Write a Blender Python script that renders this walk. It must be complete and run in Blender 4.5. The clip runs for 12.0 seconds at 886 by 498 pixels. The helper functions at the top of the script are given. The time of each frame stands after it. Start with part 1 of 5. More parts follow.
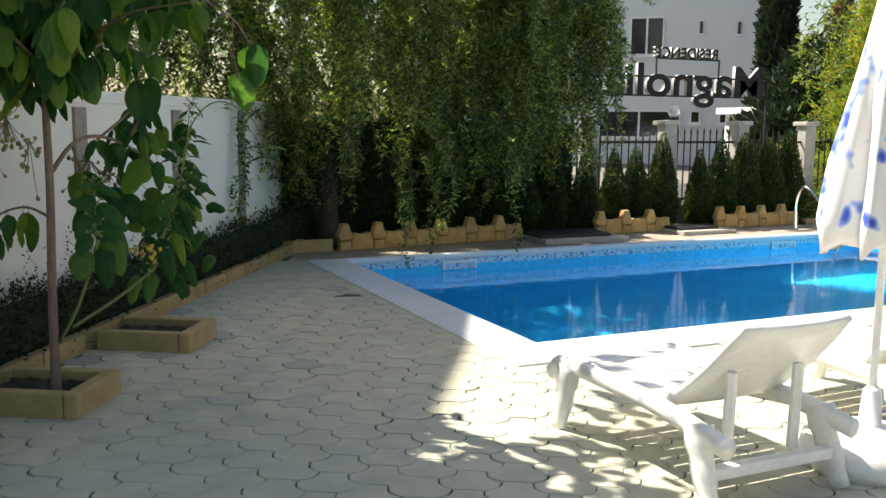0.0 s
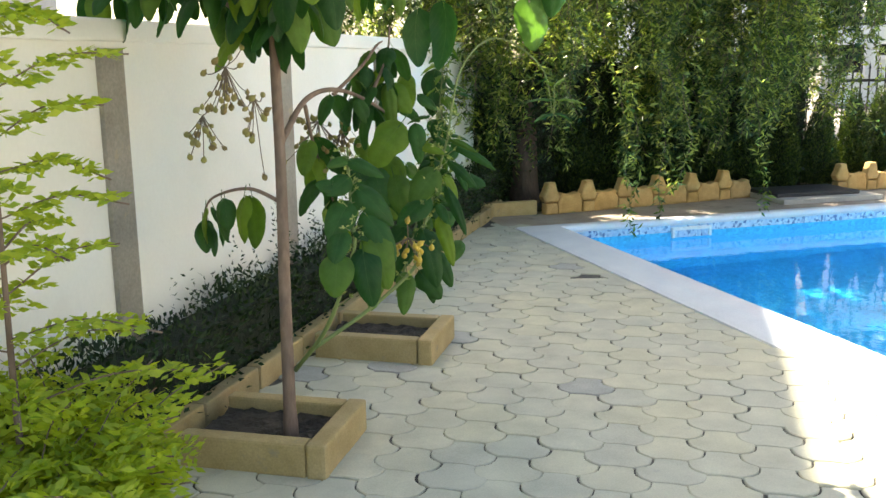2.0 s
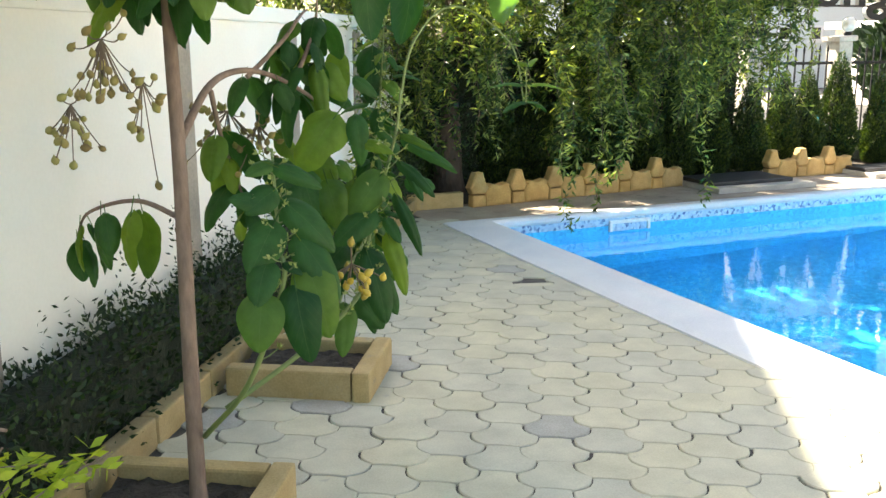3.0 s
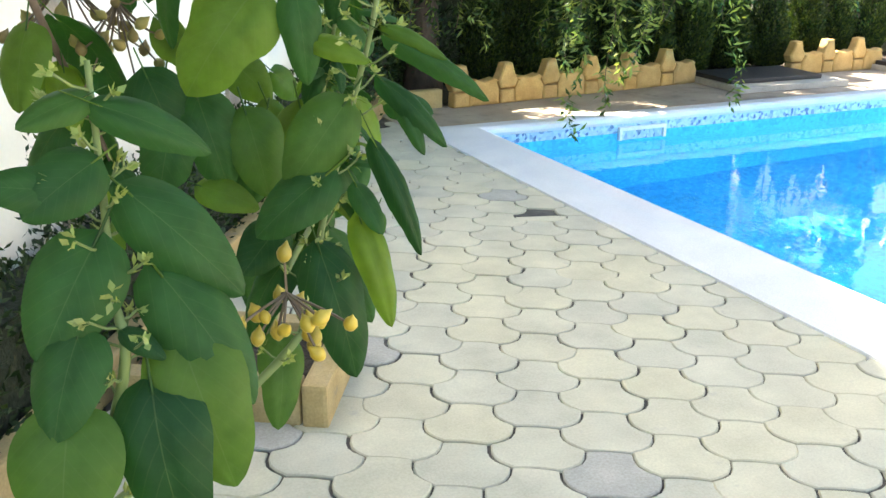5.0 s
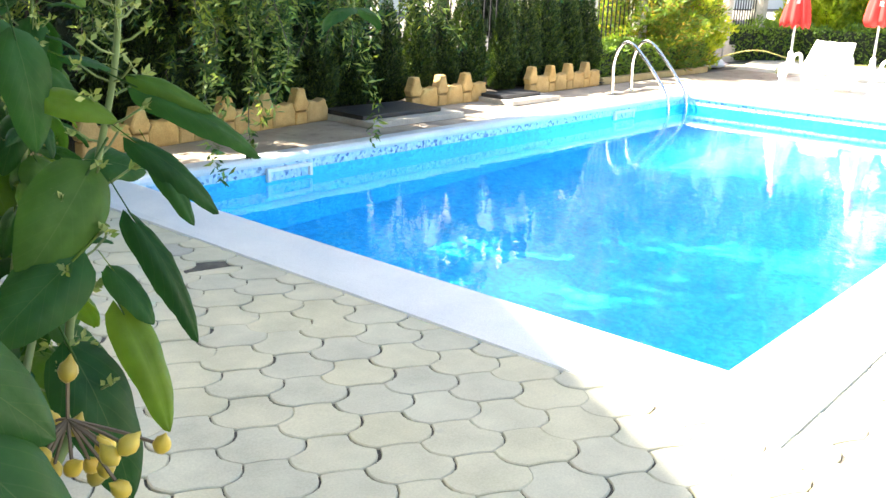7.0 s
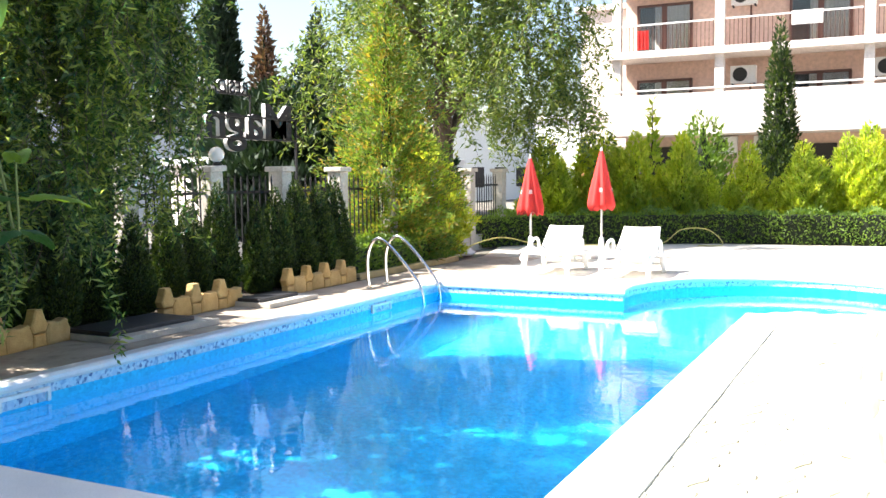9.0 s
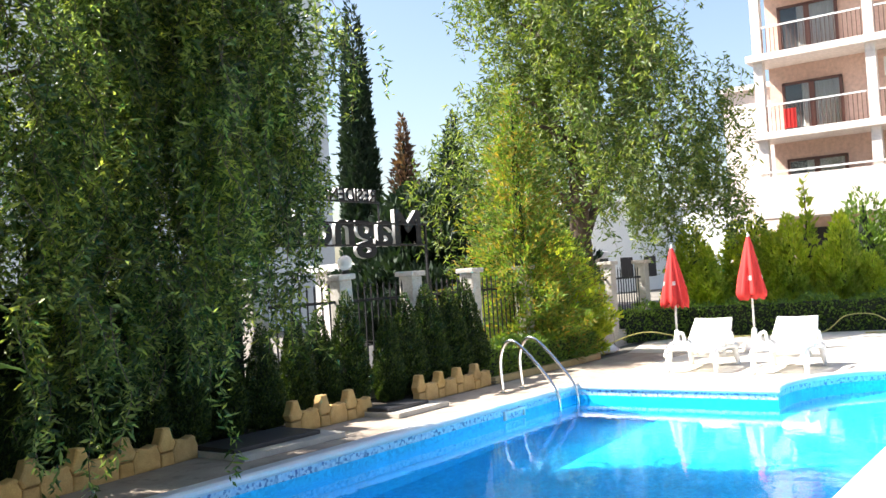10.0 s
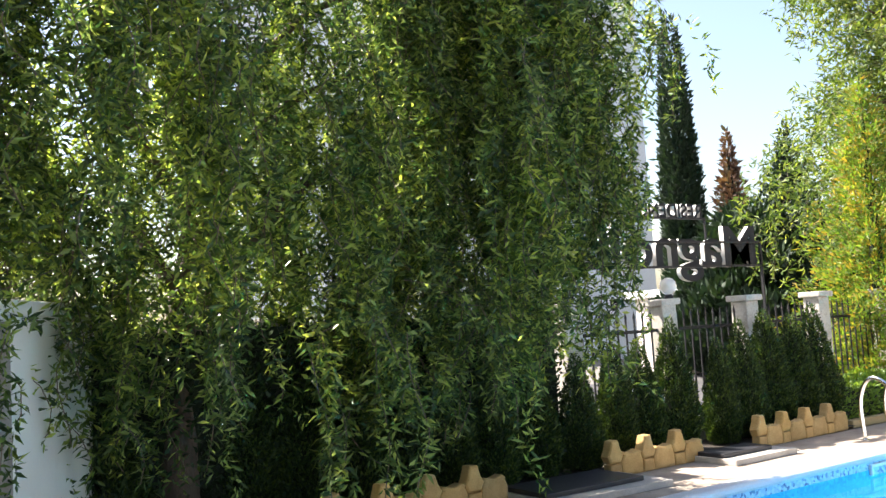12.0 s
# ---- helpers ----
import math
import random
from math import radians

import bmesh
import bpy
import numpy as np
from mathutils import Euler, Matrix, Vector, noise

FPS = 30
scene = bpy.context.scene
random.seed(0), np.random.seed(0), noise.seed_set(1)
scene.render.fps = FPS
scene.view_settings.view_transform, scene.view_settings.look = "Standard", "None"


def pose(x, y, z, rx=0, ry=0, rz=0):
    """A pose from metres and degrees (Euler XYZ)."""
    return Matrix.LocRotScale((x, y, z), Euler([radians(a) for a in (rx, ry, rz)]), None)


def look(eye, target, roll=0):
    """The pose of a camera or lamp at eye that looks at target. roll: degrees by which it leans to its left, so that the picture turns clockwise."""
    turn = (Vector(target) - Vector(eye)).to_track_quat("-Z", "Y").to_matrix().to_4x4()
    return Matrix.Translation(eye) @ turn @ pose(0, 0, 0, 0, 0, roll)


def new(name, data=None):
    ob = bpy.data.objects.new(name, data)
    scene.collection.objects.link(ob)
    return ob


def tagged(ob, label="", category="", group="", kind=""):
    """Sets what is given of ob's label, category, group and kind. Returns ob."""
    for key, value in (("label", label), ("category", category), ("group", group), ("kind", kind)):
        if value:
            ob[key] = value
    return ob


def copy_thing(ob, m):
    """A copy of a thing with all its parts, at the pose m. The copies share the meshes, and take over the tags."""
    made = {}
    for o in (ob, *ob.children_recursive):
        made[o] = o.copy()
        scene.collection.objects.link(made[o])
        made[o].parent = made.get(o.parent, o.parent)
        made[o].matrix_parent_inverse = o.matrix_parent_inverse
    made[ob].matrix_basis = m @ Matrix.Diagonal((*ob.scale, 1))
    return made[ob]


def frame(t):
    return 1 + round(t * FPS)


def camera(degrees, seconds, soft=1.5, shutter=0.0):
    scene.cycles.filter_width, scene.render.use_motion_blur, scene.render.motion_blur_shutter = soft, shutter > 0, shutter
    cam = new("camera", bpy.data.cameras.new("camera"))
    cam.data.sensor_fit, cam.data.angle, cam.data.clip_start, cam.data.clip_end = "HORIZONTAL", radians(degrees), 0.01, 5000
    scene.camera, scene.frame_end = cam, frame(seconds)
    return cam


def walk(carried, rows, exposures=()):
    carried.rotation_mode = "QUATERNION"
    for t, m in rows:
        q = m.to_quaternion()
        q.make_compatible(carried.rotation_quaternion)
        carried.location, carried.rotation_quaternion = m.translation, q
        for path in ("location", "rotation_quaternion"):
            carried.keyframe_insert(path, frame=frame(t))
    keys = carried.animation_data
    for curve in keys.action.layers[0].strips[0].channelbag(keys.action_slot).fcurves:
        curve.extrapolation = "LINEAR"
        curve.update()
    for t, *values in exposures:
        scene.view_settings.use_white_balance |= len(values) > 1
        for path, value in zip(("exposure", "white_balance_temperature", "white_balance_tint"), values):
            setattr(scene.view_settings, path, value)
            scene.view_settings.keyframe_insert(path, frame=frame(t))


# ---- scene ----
cam = camera(51.4, 12.0)
PATH = [
    (0, (-3.087, -5.208, 1.525), (-2.26, -3.408, 1.249), 0.6),
    (0.5, (-3.149, -4.756, 1.505), (-2.513, -2.884, 1.206), 0.2),
    (1, (-3.249, -4.289, 1.483), (-2.758, -2.381, 1.139), -0.9),
    (1.5, (-3.352, -3.91, 1.494), (-2.921, -1.994, 1.117), -1.5),
    (2, (-3.373, -3.534, 1.526), (-2.809, -1.657, 1.128), -0.7),
    (2.5, (-3.362, -3.143, 1.523), (-2.642, -1.323, 1.113), 0.2),
    (4.5, (-2.878, -1.633, 1.409), (-2.094, 0.107, 0.811), 0.4),
    (5, (-2.84, -1.438, 1.39), (-2.034, 0.263, 0.714), 0.8),
    (5.5, (-2.857, -1.379, 1.397), (-2.007, 0.289, 0.691), 0.7),
    (6, (-2.933, -1.331, 1.399), (-1.959, 0.268, 0.695), 1.5),
    (6.5, (-2.977, -1.233, 1.385), (-1.776, 0.222, 0.719), 2.0),
    (7, (-2.962, -1.152, 1.378), (-1.5, 0.084, 0.8), 2.3),
    (7.5, (-2.97, -1.2, 1.398), (-1.334, -0.153, 0.921), 1.8),
    (9.5, (-2.773, -1.316, 1.389), (-0.999, -0.395, 1.337), -2.4),
    (10, (-2.46, -1.352, 1.45), (-0.834, -0.188, 1.513), -3.5),
    (10.5, (-2.314, -1.367, 1.421), (-0.866, 0.003, 1.586), -3.9),
    (11, (-2.17, -1.213, 1.399), (-0.937, 0.339, 1.667), -4.0),
    (11.5, (-1.99, -0.992, 1.381), (-0.917, 0.658, 1.733), -4.3),
    (12, (-1.783, -0.725, 1.431), (-0.645, 0.911, 1.596), -3.5),
]
EXPOSURES = [(0, 1.21, 6850, 10), (0.5, 1.36, 6950, 10), (1, 1.85, 7000, 10), (1.5, 2.38, 7300, 10), (2, 2.53, 7400, 10), (2.7, 2.63, 7400, 10), (4.3, 3.03, 7300, 10), (5.5, 3.17, 7300, 10),
             (6.5, 3.08, 7100, 10), (7.2, 2.93, 6900, 10), (7.7, 2.85, 6800, 10), (9.3, 1.85, 6450, 13), (10, 1.70, 6450, 13), (10.5, 1.77, 6500, 17), (11.5, 1.97, 6500, 15), (12, 2.02, 6600, 15)]
walk(cam, [(t, look(eye, target, roll)) for t, eye, target, roll in PATH], EXPOSURES)

# ---- world, sun ----
world = bpy.data.worlds.new("sky")
scene.world = world
world.use_nodes = True
wn = world.node_tree.nodes
sky = wn.new("ShaderNodeTexSky")
sky.sky_type = 'NISHITA'
sky.sun_disc = False
SUN_AZ, SUN_EL = radians(120), radians(50)
sky.sun_elevation, sky.sun_rotation = SUN_EL, radians(90) - SUN_AZ
sky.air_density, sky.dust_density = 1.2, 2.0
wn["Background"].inputs["Strength"].default_value = 0.075
world.node_tree.links.new(sky.outputs[0], wn["Background"].inputs["Color"])
sun = new("sun", bpy.data.lights.new("sun", "SUN"))
sun.data.energy, sun.data.angle, sun.data.color = 5.0, radians(0.5), (1.0, 0.95, 0.86)
sun_dir = Vector((math.cos(SUN_AZ) * math.cos(SUN_EL), math.sin(SUN_AZ) * math.cos(SUN_EL), math.sin(SUN_EL)))
sun.matrix_world = look(sun_dir * 60, (0, 0, 0))


# ---- materials ----
def material(name, rough=0.7, metal=0.0):
    m = bpy.data.materials.new(name)
    m.use_nodes = True
    n, l = m.node_tree.nodes, m.node_tree.links
    b = n["Principled BSDF"]
    b.inputs["Roughness"].default_value = rough
    b.inputs["Metallic"].default_value = metal
    return m, n, l, b


def coords(n, l, scale=1.0, stretch=(1, 1, 1)):
    g = n.new("ShaderNodeNewGeometry")
    mp = n.new("ShaderNodeMapping")
    mp.inputs["Scale"].default_value = [scale * s for s in stretch]
    l.new(g.outputs["Position"], mp.inputs["Vector"])
    return mp.outputs[0]


def ramp(n, l, fac, stops):
    r = n.new("ShaderNodeValToRGB")
    el = r.color_ramp.elements
    while len(el) < len(stops):
        el.new(0.5)
    for e, (p, c) in zip(el, stops):
        e.position, e.color = p, (*c, 1)
    l.new(fac, r.inputs[0])
    return r.outputs[0]


def noise_tex(n, l, vec, scale, detail=4, rough=0.55):
    t = n.new("ShaderNodeTexNoise")
    t.inputs["Scale"].default_value, t.inputs["Detail"].default_value, t.inputs["Roughness"].default_value = scale, detail, rough
    l.new(vec, t.inputs["Vector"])
    return t.outputs["Fac"]


def mixed(n, l, a, b, fac, mode='MIX'):
    m = n.new("ShaderNodeMix")
    m.data_type, m.blend_type = 'RGBA', mode
    for k, v in ((6, a), (7, b), (0, fac)):
        if isinstance(v, (tuple, list)):
            m.inputs[k].default_value = (*v, 1)
        elif isinstance(v, (int, float)):
            m.inputs[k].default_value = v
        else:
            l.new(v, m.inputs[k])
    return m.outputs[2]


def bump(n, l, b, height, strength=0.3, dist=0.005):
    k = n.new("ShaderNodeBump")
    k.inputs["Strength"].default_value, k.inputs["Distance"].default_value = strength, dist
    l.new(height, k.inputs["Height"])
    l.new(k.outputs[0], b.inputs["Normal"])


def surface(name, dark, light, rough=0.75, fine=60, coarse=3.0, strength=0.3, dist=0.004, stain=None, stain_at=(0.55, 0.7), per_object=0.0, metal=0.0, stretch=(1, 1, 1), grain=0.2):
    """Two scales of variation, relief, optional stains and a shift from piece to piece."""
    m, n, l, b = material(name, rough, metal)
    v = coords(n, l, 1.0, stretch)
    f1, f2 = noise_tex(n, l, v, fine), noise_tex(n, l, v, coarse)
    c = ramp(n, l, f2, [(0.3, dark), (0.7, light)])
    speck = ramp(n, l, f1, [(0.25, (1 - grain,) * 3), (0.75, (1 + grain * 0.6,) * 3)])
    c = mixed(n, l, c, speck, 1.0, 'MULTIPLY')
    if per_object:
        o = n.new("ShaderNodeObjectInfo")
        q = per_object
        tone = ramp(n, l, o.outputs["Random"], [(0.0, (1 - 1.3 * q, 1 - 1.1 * q, 1 - 0.6 * q)), (0.3, (1 - 0.2 * q, 1 - 0.1 * q, 1 + 0.1 * q)), (0.65, (1 + 0.3 * q, 1 + 0.2 * q, 1 - 0.1 * q)), (1.0, (1 + 0.7 * q, 1 + 0.4 * q, 1 - 0.6 * q))])
        c = mixed(n, l, c, tone, 1.0, 'MULTIPLY')
    if stain:
        s = noise_tex(n, l, v, coarse * 1.7, 6, 0.65)
        k = ramp(n, l, s, [(stain_at[0], (0, 0, 0)), (stain_at[1], (1, 1, 1))])
        c = mixed(n, l, c, stain, k)
    l.new(c, b.inputs["Base Color"])
    bump(n, l, b, f1, strength, dist)
    return m


def plain(name, colour, rough=0.5, metal=0.0):
    m, n, l, b = material(name, rough, metal)
    v = coords(n, l)
    f = noise_tex(n, l, v, 25)
    c = mixed(n, l, ramp(n, l, f, [(0.3, tuple(x * 0.92 for x in colour)), (0.7, tuple(min(1, x * 1.05) for x in colour))]), (1, 1, 1), 0.0)
    l.new(c, b.inputs["Base Color"])
    r = n.new("ShaderNodeMapRange")
    r.inputs[3].default_value, r.inputs[4].default_value = max(0.03, rough - 0.08), min(1, rough + 0.1)
    l.new(f, r.inputs[0])
    l.new(r.outputs[0], b.inputs["Roughness"])
    return m


def leaf_material(name, a, b_, c_, through_=0.4, rough=0.45, veins=0.0, drift=0.0):
    """Leaves: colour by leaf, light passing through."""
    m, n, l, b = material(name, rough)
    g = n.new("ShaderNodeNewGeometry")
    o = n.new("ShaderNodeObjectInfo")
    add = n.new("ShaderNodeMath")
    add.operation = 'ADD'
    l.new(g.outputs["Random Per Island"], add.inputs[0])
    l.new(o.outputs["Random"], add.inputs[1])
    fr = n.new("ShaderNodeMath")
    fr.operation = 'FRACT'
    l.new(add.outputs[0], fr.inputs[0])
    col = ramp(n, l, fr.outputs[0], [(0.0, a), (0.55, b_), (1.0, c_)])
    v = coords(n, l)
    f = noise_tex(n, l, v, 30)
    col = mixed(n, l, col, ramp(n, l, f, [(0.3, (0.85, 0.85, 0.85)), (0.7, (1.1, 1.1, 1.1))]), 1.0, 'MULTIPLY')
    if drift:
        f2 = noise_tex(n, l, v, 1.6, 3)
        col = mixed(n, l, col, ramp(n, l, f2, [(0.35, (1 - drift, 1 - drift * 0.8, 1.0)), (0.65, (1 + drift, 1 + drift * 0.6, 0.9))]), 1.0, 'MULTIPLY')
    l.new(col, b.inputs["Base Color"])
    if veins:
        bump(n, l, b, noise_tex(n, l, v, 55), veins, 0.004)
    t = n.new("ShaderNodeBsdfTranslucent")
    warm = mixed(n, l, col, (1.6, 1.55, 0.65), 1.0, 'MULTIPLY')
    l.new(warm, t.inputs["Color"])
    mix = n.new("ShaderNodeMixShader")
    mix.inputs[0].default_value = through_
    l.new(b.outputs[0], mix.inputs[1])
    l.new(t.outputs[0], mix.inputs[2])
    l.new(mix.outputs[0], n["Material Output"].inputs["Surface"])
    return m


M_paver = surface("cream concrete paver", (0.45, 0.43, 0.325), (0.59, 0.56, 0.42), 0.85, 140, 5, 0.25, 0.003, (0.36, 0.35, 0.31), (0.64, 0.80), 0.065, grain=0.12)
M_paver_grey = surface("worn grey paver", (0.35, 0.34, 0.295), (0.45, 0.435, 0.375), 0.85, 120, 9, 0.4, 0.003)
M_joint = surface("dark joint sand", (0.045, 0.04, 0.035), (0.13, 0.118, 0.10), 0.95, 200, 8, 0.5, 0.004)
M_coping = surface("white coping concrete", (0.66, 0.68, 0.70), (0.76, 0.77, 0.77), 0.6, 220, 4, 0.15, 0.002)
M_edging = surface("ochre cast edging", (0.36, 0.26, 0.11), (0.48, 0.36, 0.18), 0.85, 120, 6, 0.3, 0.003, (0.25, 0.22, 0.16), (0.6, 0.75), 0.1)
M_palisade = surface("ochre cast stones", (0.42, 0.255, 0.085), (0.57, 0.37, 0.145), 0.85, 90, 9, 0.5, 0.006, None, (0.5, 0.6), 0.12)
M_soil = surface("dark bed soil", (0.03, 0.024, 0.018), (0.08, 0.062, 0.045), 0.95, 60, 10, 0.9, 0.02)
M_wall = surface("cream wall render", (0.80, 0.78, 0.71), (0.87, 0.85, 0.79), 0.9, 60, 1.2, 0.03, 0.002, (0.74, 0.71, 0.64), (0.62, 0.9), grain=0.03)
M_pilaster = surface("bare cement pilaster", (0.26, 0.235, 0.20), (0.37, 0.33, 0.275), 0.9, 70, 4, 0.35, 0.004, (0.42, 0.34, 0.22), (0.6, 0.72))
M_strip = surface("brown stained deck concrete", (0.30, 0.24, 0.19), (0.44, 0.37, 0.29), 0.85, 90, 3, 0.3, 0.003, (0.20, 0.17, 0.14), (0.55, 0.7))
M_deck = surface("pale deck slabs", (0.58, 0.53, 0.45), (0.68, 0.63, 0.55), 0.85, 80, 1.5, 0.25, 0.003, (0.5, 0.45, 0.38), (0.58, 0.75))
M_ground = surface("dry ground", (0.13, 0.12, 0.10), (0.2, 0.185, 0.155), 0.95, 20, 0.4, 0.5, 0.02)
M_street = surface("street asphalt", (0.045, 0.045, 0.047), (0.075, 0.073, 0.07), 0.9, 60, 0.7, 0.4, 0.006)
M_hatch = surface("black rubber hatch cover", (0.012, 0.013, 0.016), (0.03, 0.03, 0.034), 0.5, 90, 5, 0.4, 0.003)
M_hatchrim = surface("grey hatch rim", (0.40, 0.37, 0.32), (0.52, 0.48, 0.42), 0.85, 90, 6, 0.3, 0.003)
M_plastic = plain("white garden plastic", (0.80, 0.79, 0.76), 0.35)
M_steel = plain("polished steel tube", (0.78, 0.78, 0.76), 0.14, 1.0)
M_iron = plain("black iron", (0.018, 0.018, 0.02), 0.5, 0.4)
M_stone = surface("pale pillar stone", (0.40, 0.37, 0.32), (0.52, 0.48, 0.42), 0.85, 50, 7, 0.5, 0.008, (0.28, 0.26, 0.22), (0.58, 0.7))
M_bark = surface("brown bark", (0.15, 0.10, 0.075), (0.28, 0.195, 0.145), 0.9, 60, 12, 0.8, 0.006, None, (0.5, 0.6), 0.0, 0.0, (1, 1, 0.35))
M_barkdark = surface("dark willow bark", (0.055, 0.04, 0.03), (0.13, 0.09, 0.065), 0.95, 40, 9, 1.0, 0.012, None, (0.5, 0.6), 0.0, 0.0, (1, 1, 0.3))
M_twig = plain("grey brown twig", (0.15, 0.11, 0.075), 0.8)
M_stem = plain("pale green stem", (0.15, 0.20, 0.06), 0.6)
M_fruit = leaf_material("yellow seed capsule", (0.50, 0.34, 0.035), (0.56, 0.40, 0.05), (0.36, 0.27, 0.04), 0.1, 0.4)
M_fruitdry = leaf_material("brown green seed capsule", (0.20, 0.14, 0.05), (0.32, 0.26, 0.08), (0.25, 0.24, 0.07), 0.1, 0.55)
M_bigleaf = leaf_material("broad green leaf", (0.016, 0.066, 0.018), (0.032, 0.105, 0.026), (0.13, 0.215, 0.024), 0.42, 0.5, 0.3)
M_bigleaf.node_tree.nodes["Principled BSDF"].inputs["Specular IOR Level"].default_value = 0.25
# midrib and side veins on the broad leaf
_n, _l = M_bigleaf.node_tree.nodes, M_bigleaf.node_tree.links


def _math(op, a, b=None):
    k = _n.new("ShaderNodeMath")
    k.operation = op
    for i, v in enumerate((a, b)):
        if isinstance(v, (int, float)):
            k.inputs[i].default_value = v
        elif v is not None:
            _l.new(v, k.inputs[i])
    return k.outputs[0]


_tc = _n.new("ShaderNodeTexCoord")
_sp = _n.new("ShaderNodeSeparateXYZ")
_l.new(_tc.outputs["Generated"], _sp.inputs[0])
_ay = _math('ABSOLUTE', _math('SUBTRACT', _sp.outputs["Y"], 0.5))
_rib = _math('LESS_THAN', _math('ADD', _ay, _math('MULTIPLY', _sp.outputs["X"], 0.006)), 0.010)
_side = _math('GREATER_THAN', _math('SINE', _math('MULTIPLY', _math('SUBTRACT', _sp.outputs["X"], _math('MULTIPLY', _ay, 0.75)), 52.0)), 0.965)
_vein = _math('MAXIMUM', _rib, _math('MULTIPLY', _side, 0.35))
_bs = _n["Principled BSDF"]
_old = _bs.inputs["Base Color"].links[0].from_socket
_l.new(mixed(_n, _l, _old, (0.16, 0.22, 0.07), _math('MULTIPLY', _vein, 0.4)), _bs.inputs["Base Color"])
M_bloom = leaf_material("pale flower buds", (0.24, 0.31, 0.10), (0.32, 0.36, 0.13), (0.20, 0.29, 0.09), 0.3, 0.6)
M_willow = leaf_material("willow leaf", (0.030, 0.068, 0.028), (0.105, 0.172, 0.052), (0.38, 0.47, 0.16), 0.60, 0.28, 0.0, 0.3)
M_willow2 = leaf_material("pale willow leaf", (0.05, 0.10, 0.028), (0.13, 0.20, 0.045), (0.24, 0.30, 0.08), 0.45, 0.45, 0.0, 0.25)
M_thuja = leaf_material("green thuja spray", (0.010, 0.027, 0.006), (0.026, 0.056, 0.010), (0.10, 0.145, 0.022), 0.3, 0.6)
M_golden = leaf_material("yellow green conifer spray", (0.08, 0.16, 0.025), (0.15, 0.24, 0.035), (0.30, 0.20, 0.045), 0.5, 0.6, 0.0, 0.25)
M_arbor = leaf_material("light green conifer spray", (0.24, 0.36, 0.04), (0.40, 0.50, 0.06), (0.52, 0.56, 0.10), 0.55, 0.6, 0.0, 0.25)
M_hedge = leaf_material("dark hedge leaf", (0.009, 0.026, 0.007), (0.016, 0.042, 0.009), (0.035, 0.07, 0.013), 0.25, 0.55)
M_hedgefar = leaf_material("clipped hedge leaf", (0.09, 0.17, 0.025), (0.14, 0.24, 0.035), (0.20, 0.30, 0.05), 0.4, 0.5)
# near black: the shade between leaves is put into this colour
M_foliageshade = surface("near-black shade inside foliage", (0.008, 0.014, 0.006), (0.02, 0.028, 0.012), 0.95, 40, 8, 0.8, 0.02)
M_feather = leaf_material("yellow green leaflet", (0.27, 0.37, 0.035), (0.40, 0.47, 0.05), (0.20, 0.31, 0.03), 0.52, 0.5)
M_cypress = leaf_material("black green cypress", (0.010, 0.028, 0.014), (0.018, 0.042, 0.018), (0.03, 0.055, 0.022), 0.15, 0.7)
M_drycon = leaf_material("browned conifer", (0.12, 0.06, 0.04), (0.17, 0.10, 0.07), (0.08, 0.07, 0.045), 0.2, 0.8)
M_red = plain("red umbrella cloth", (0.62, 0.035, 0.03), 0.75)
M_redblotch = plain("pale print on red cloth", (0.75, 0.55, 0.52), 0.75)
M_whitecloth = plain("white umbrella cloth", (0.80, 0.79, 0.78), 0.8)
M_printcloth, _n, _l, _b = material("white cloth with blue print", 0.8)
_v = coords(_n, _l, 1.0, (1, 1, 0.8))
_c = ramp(_n, _l, noise_tex(_n, _l, _v, 7.0, 2), [(0.60, (0.80, 0.79, 0.78)), (0.635, (0.30, 0.42, 0.78)), (0.69, (0.05, 0.10, 0.52))])
_l.new(_c, _b.inputs["Base Color"])
M_white = plain("white painted metal", (0.78, 0.78, 0.77), 0.4)
M_pink = surface("pink facade render", (0.62, 0.44, 0.36), (0.70, 0.50, 0.41), 0.9, 8, 0.3, 0.1, 0.004)
M_paleface = surface("cream facade render", (0.74, 0.66, 0.60), (0.80, 0.73, 0.68), 0.9, 8, 0.3, 0.1, 0.004)
M_orange = surface("orange facade base", (0.60, 0.24, 0.12), (0.68, 0.30, 0.16), 0.9, 8, 0.3, 0.1, 0.004)
M_greyface = surface("grey white facade", (0.63, 0.67, 0.68), (0.67, 0.71, 0.71), 0.9, 120, 0.3, 0.05, 0.002)
M_frame = plain("brown window frame", (0.11, 0.045, 0.03), 0.45)
M_whiteframe = plain("white window frame", (0.75, 0.75, 0.75), 0.4)
M_curtain = surface("pale curtain", (0.45, 0.40, 0.36), (0.60, 0.55, 0.50), 0.9, 30, 3, 0.3, 0.01, None, (0.5, 0.6), 0.0, 0.0, (1, 6, 0.2))
# near-black panel: the darkness of unlit rooms put into its colour
M_roomdark = plain("dark panel for unlit rooms", (0.03, 0.026, 0.024), 0.8)
M_grille = plain("black fan grille", (0.02, 0.02, 0.02), 0.6)
M_letter = plain("black sign letter", (0.008, 0.008, 0.009), 0.7)
# sunlight on the letters' sides, painted as a paler colour
M_letter_sunlit = plain("sign letter edge painted sunlit", (0.45, 0.44, 0.42), 0.5)

# window glass: dark glossy pane
M_glass, _n, _l, _b = material("window glass", 0.04)
_b.inputs["Base Color"].default_value = (0.75, 0.8, 0.8, 1)
_b.inputs["Transmission Weight"].default_value = 1.0
_b.inputs["IOR"].default_value = 1.45
M_lamp, _n, _l, _b = material("clear lamp globe", 0.05)
_b.inputs["Base Color"].default_value = (0.9, 0.9, 0.88, 1)
_b.inputs["Transmission Weight"].default_value = 0.7

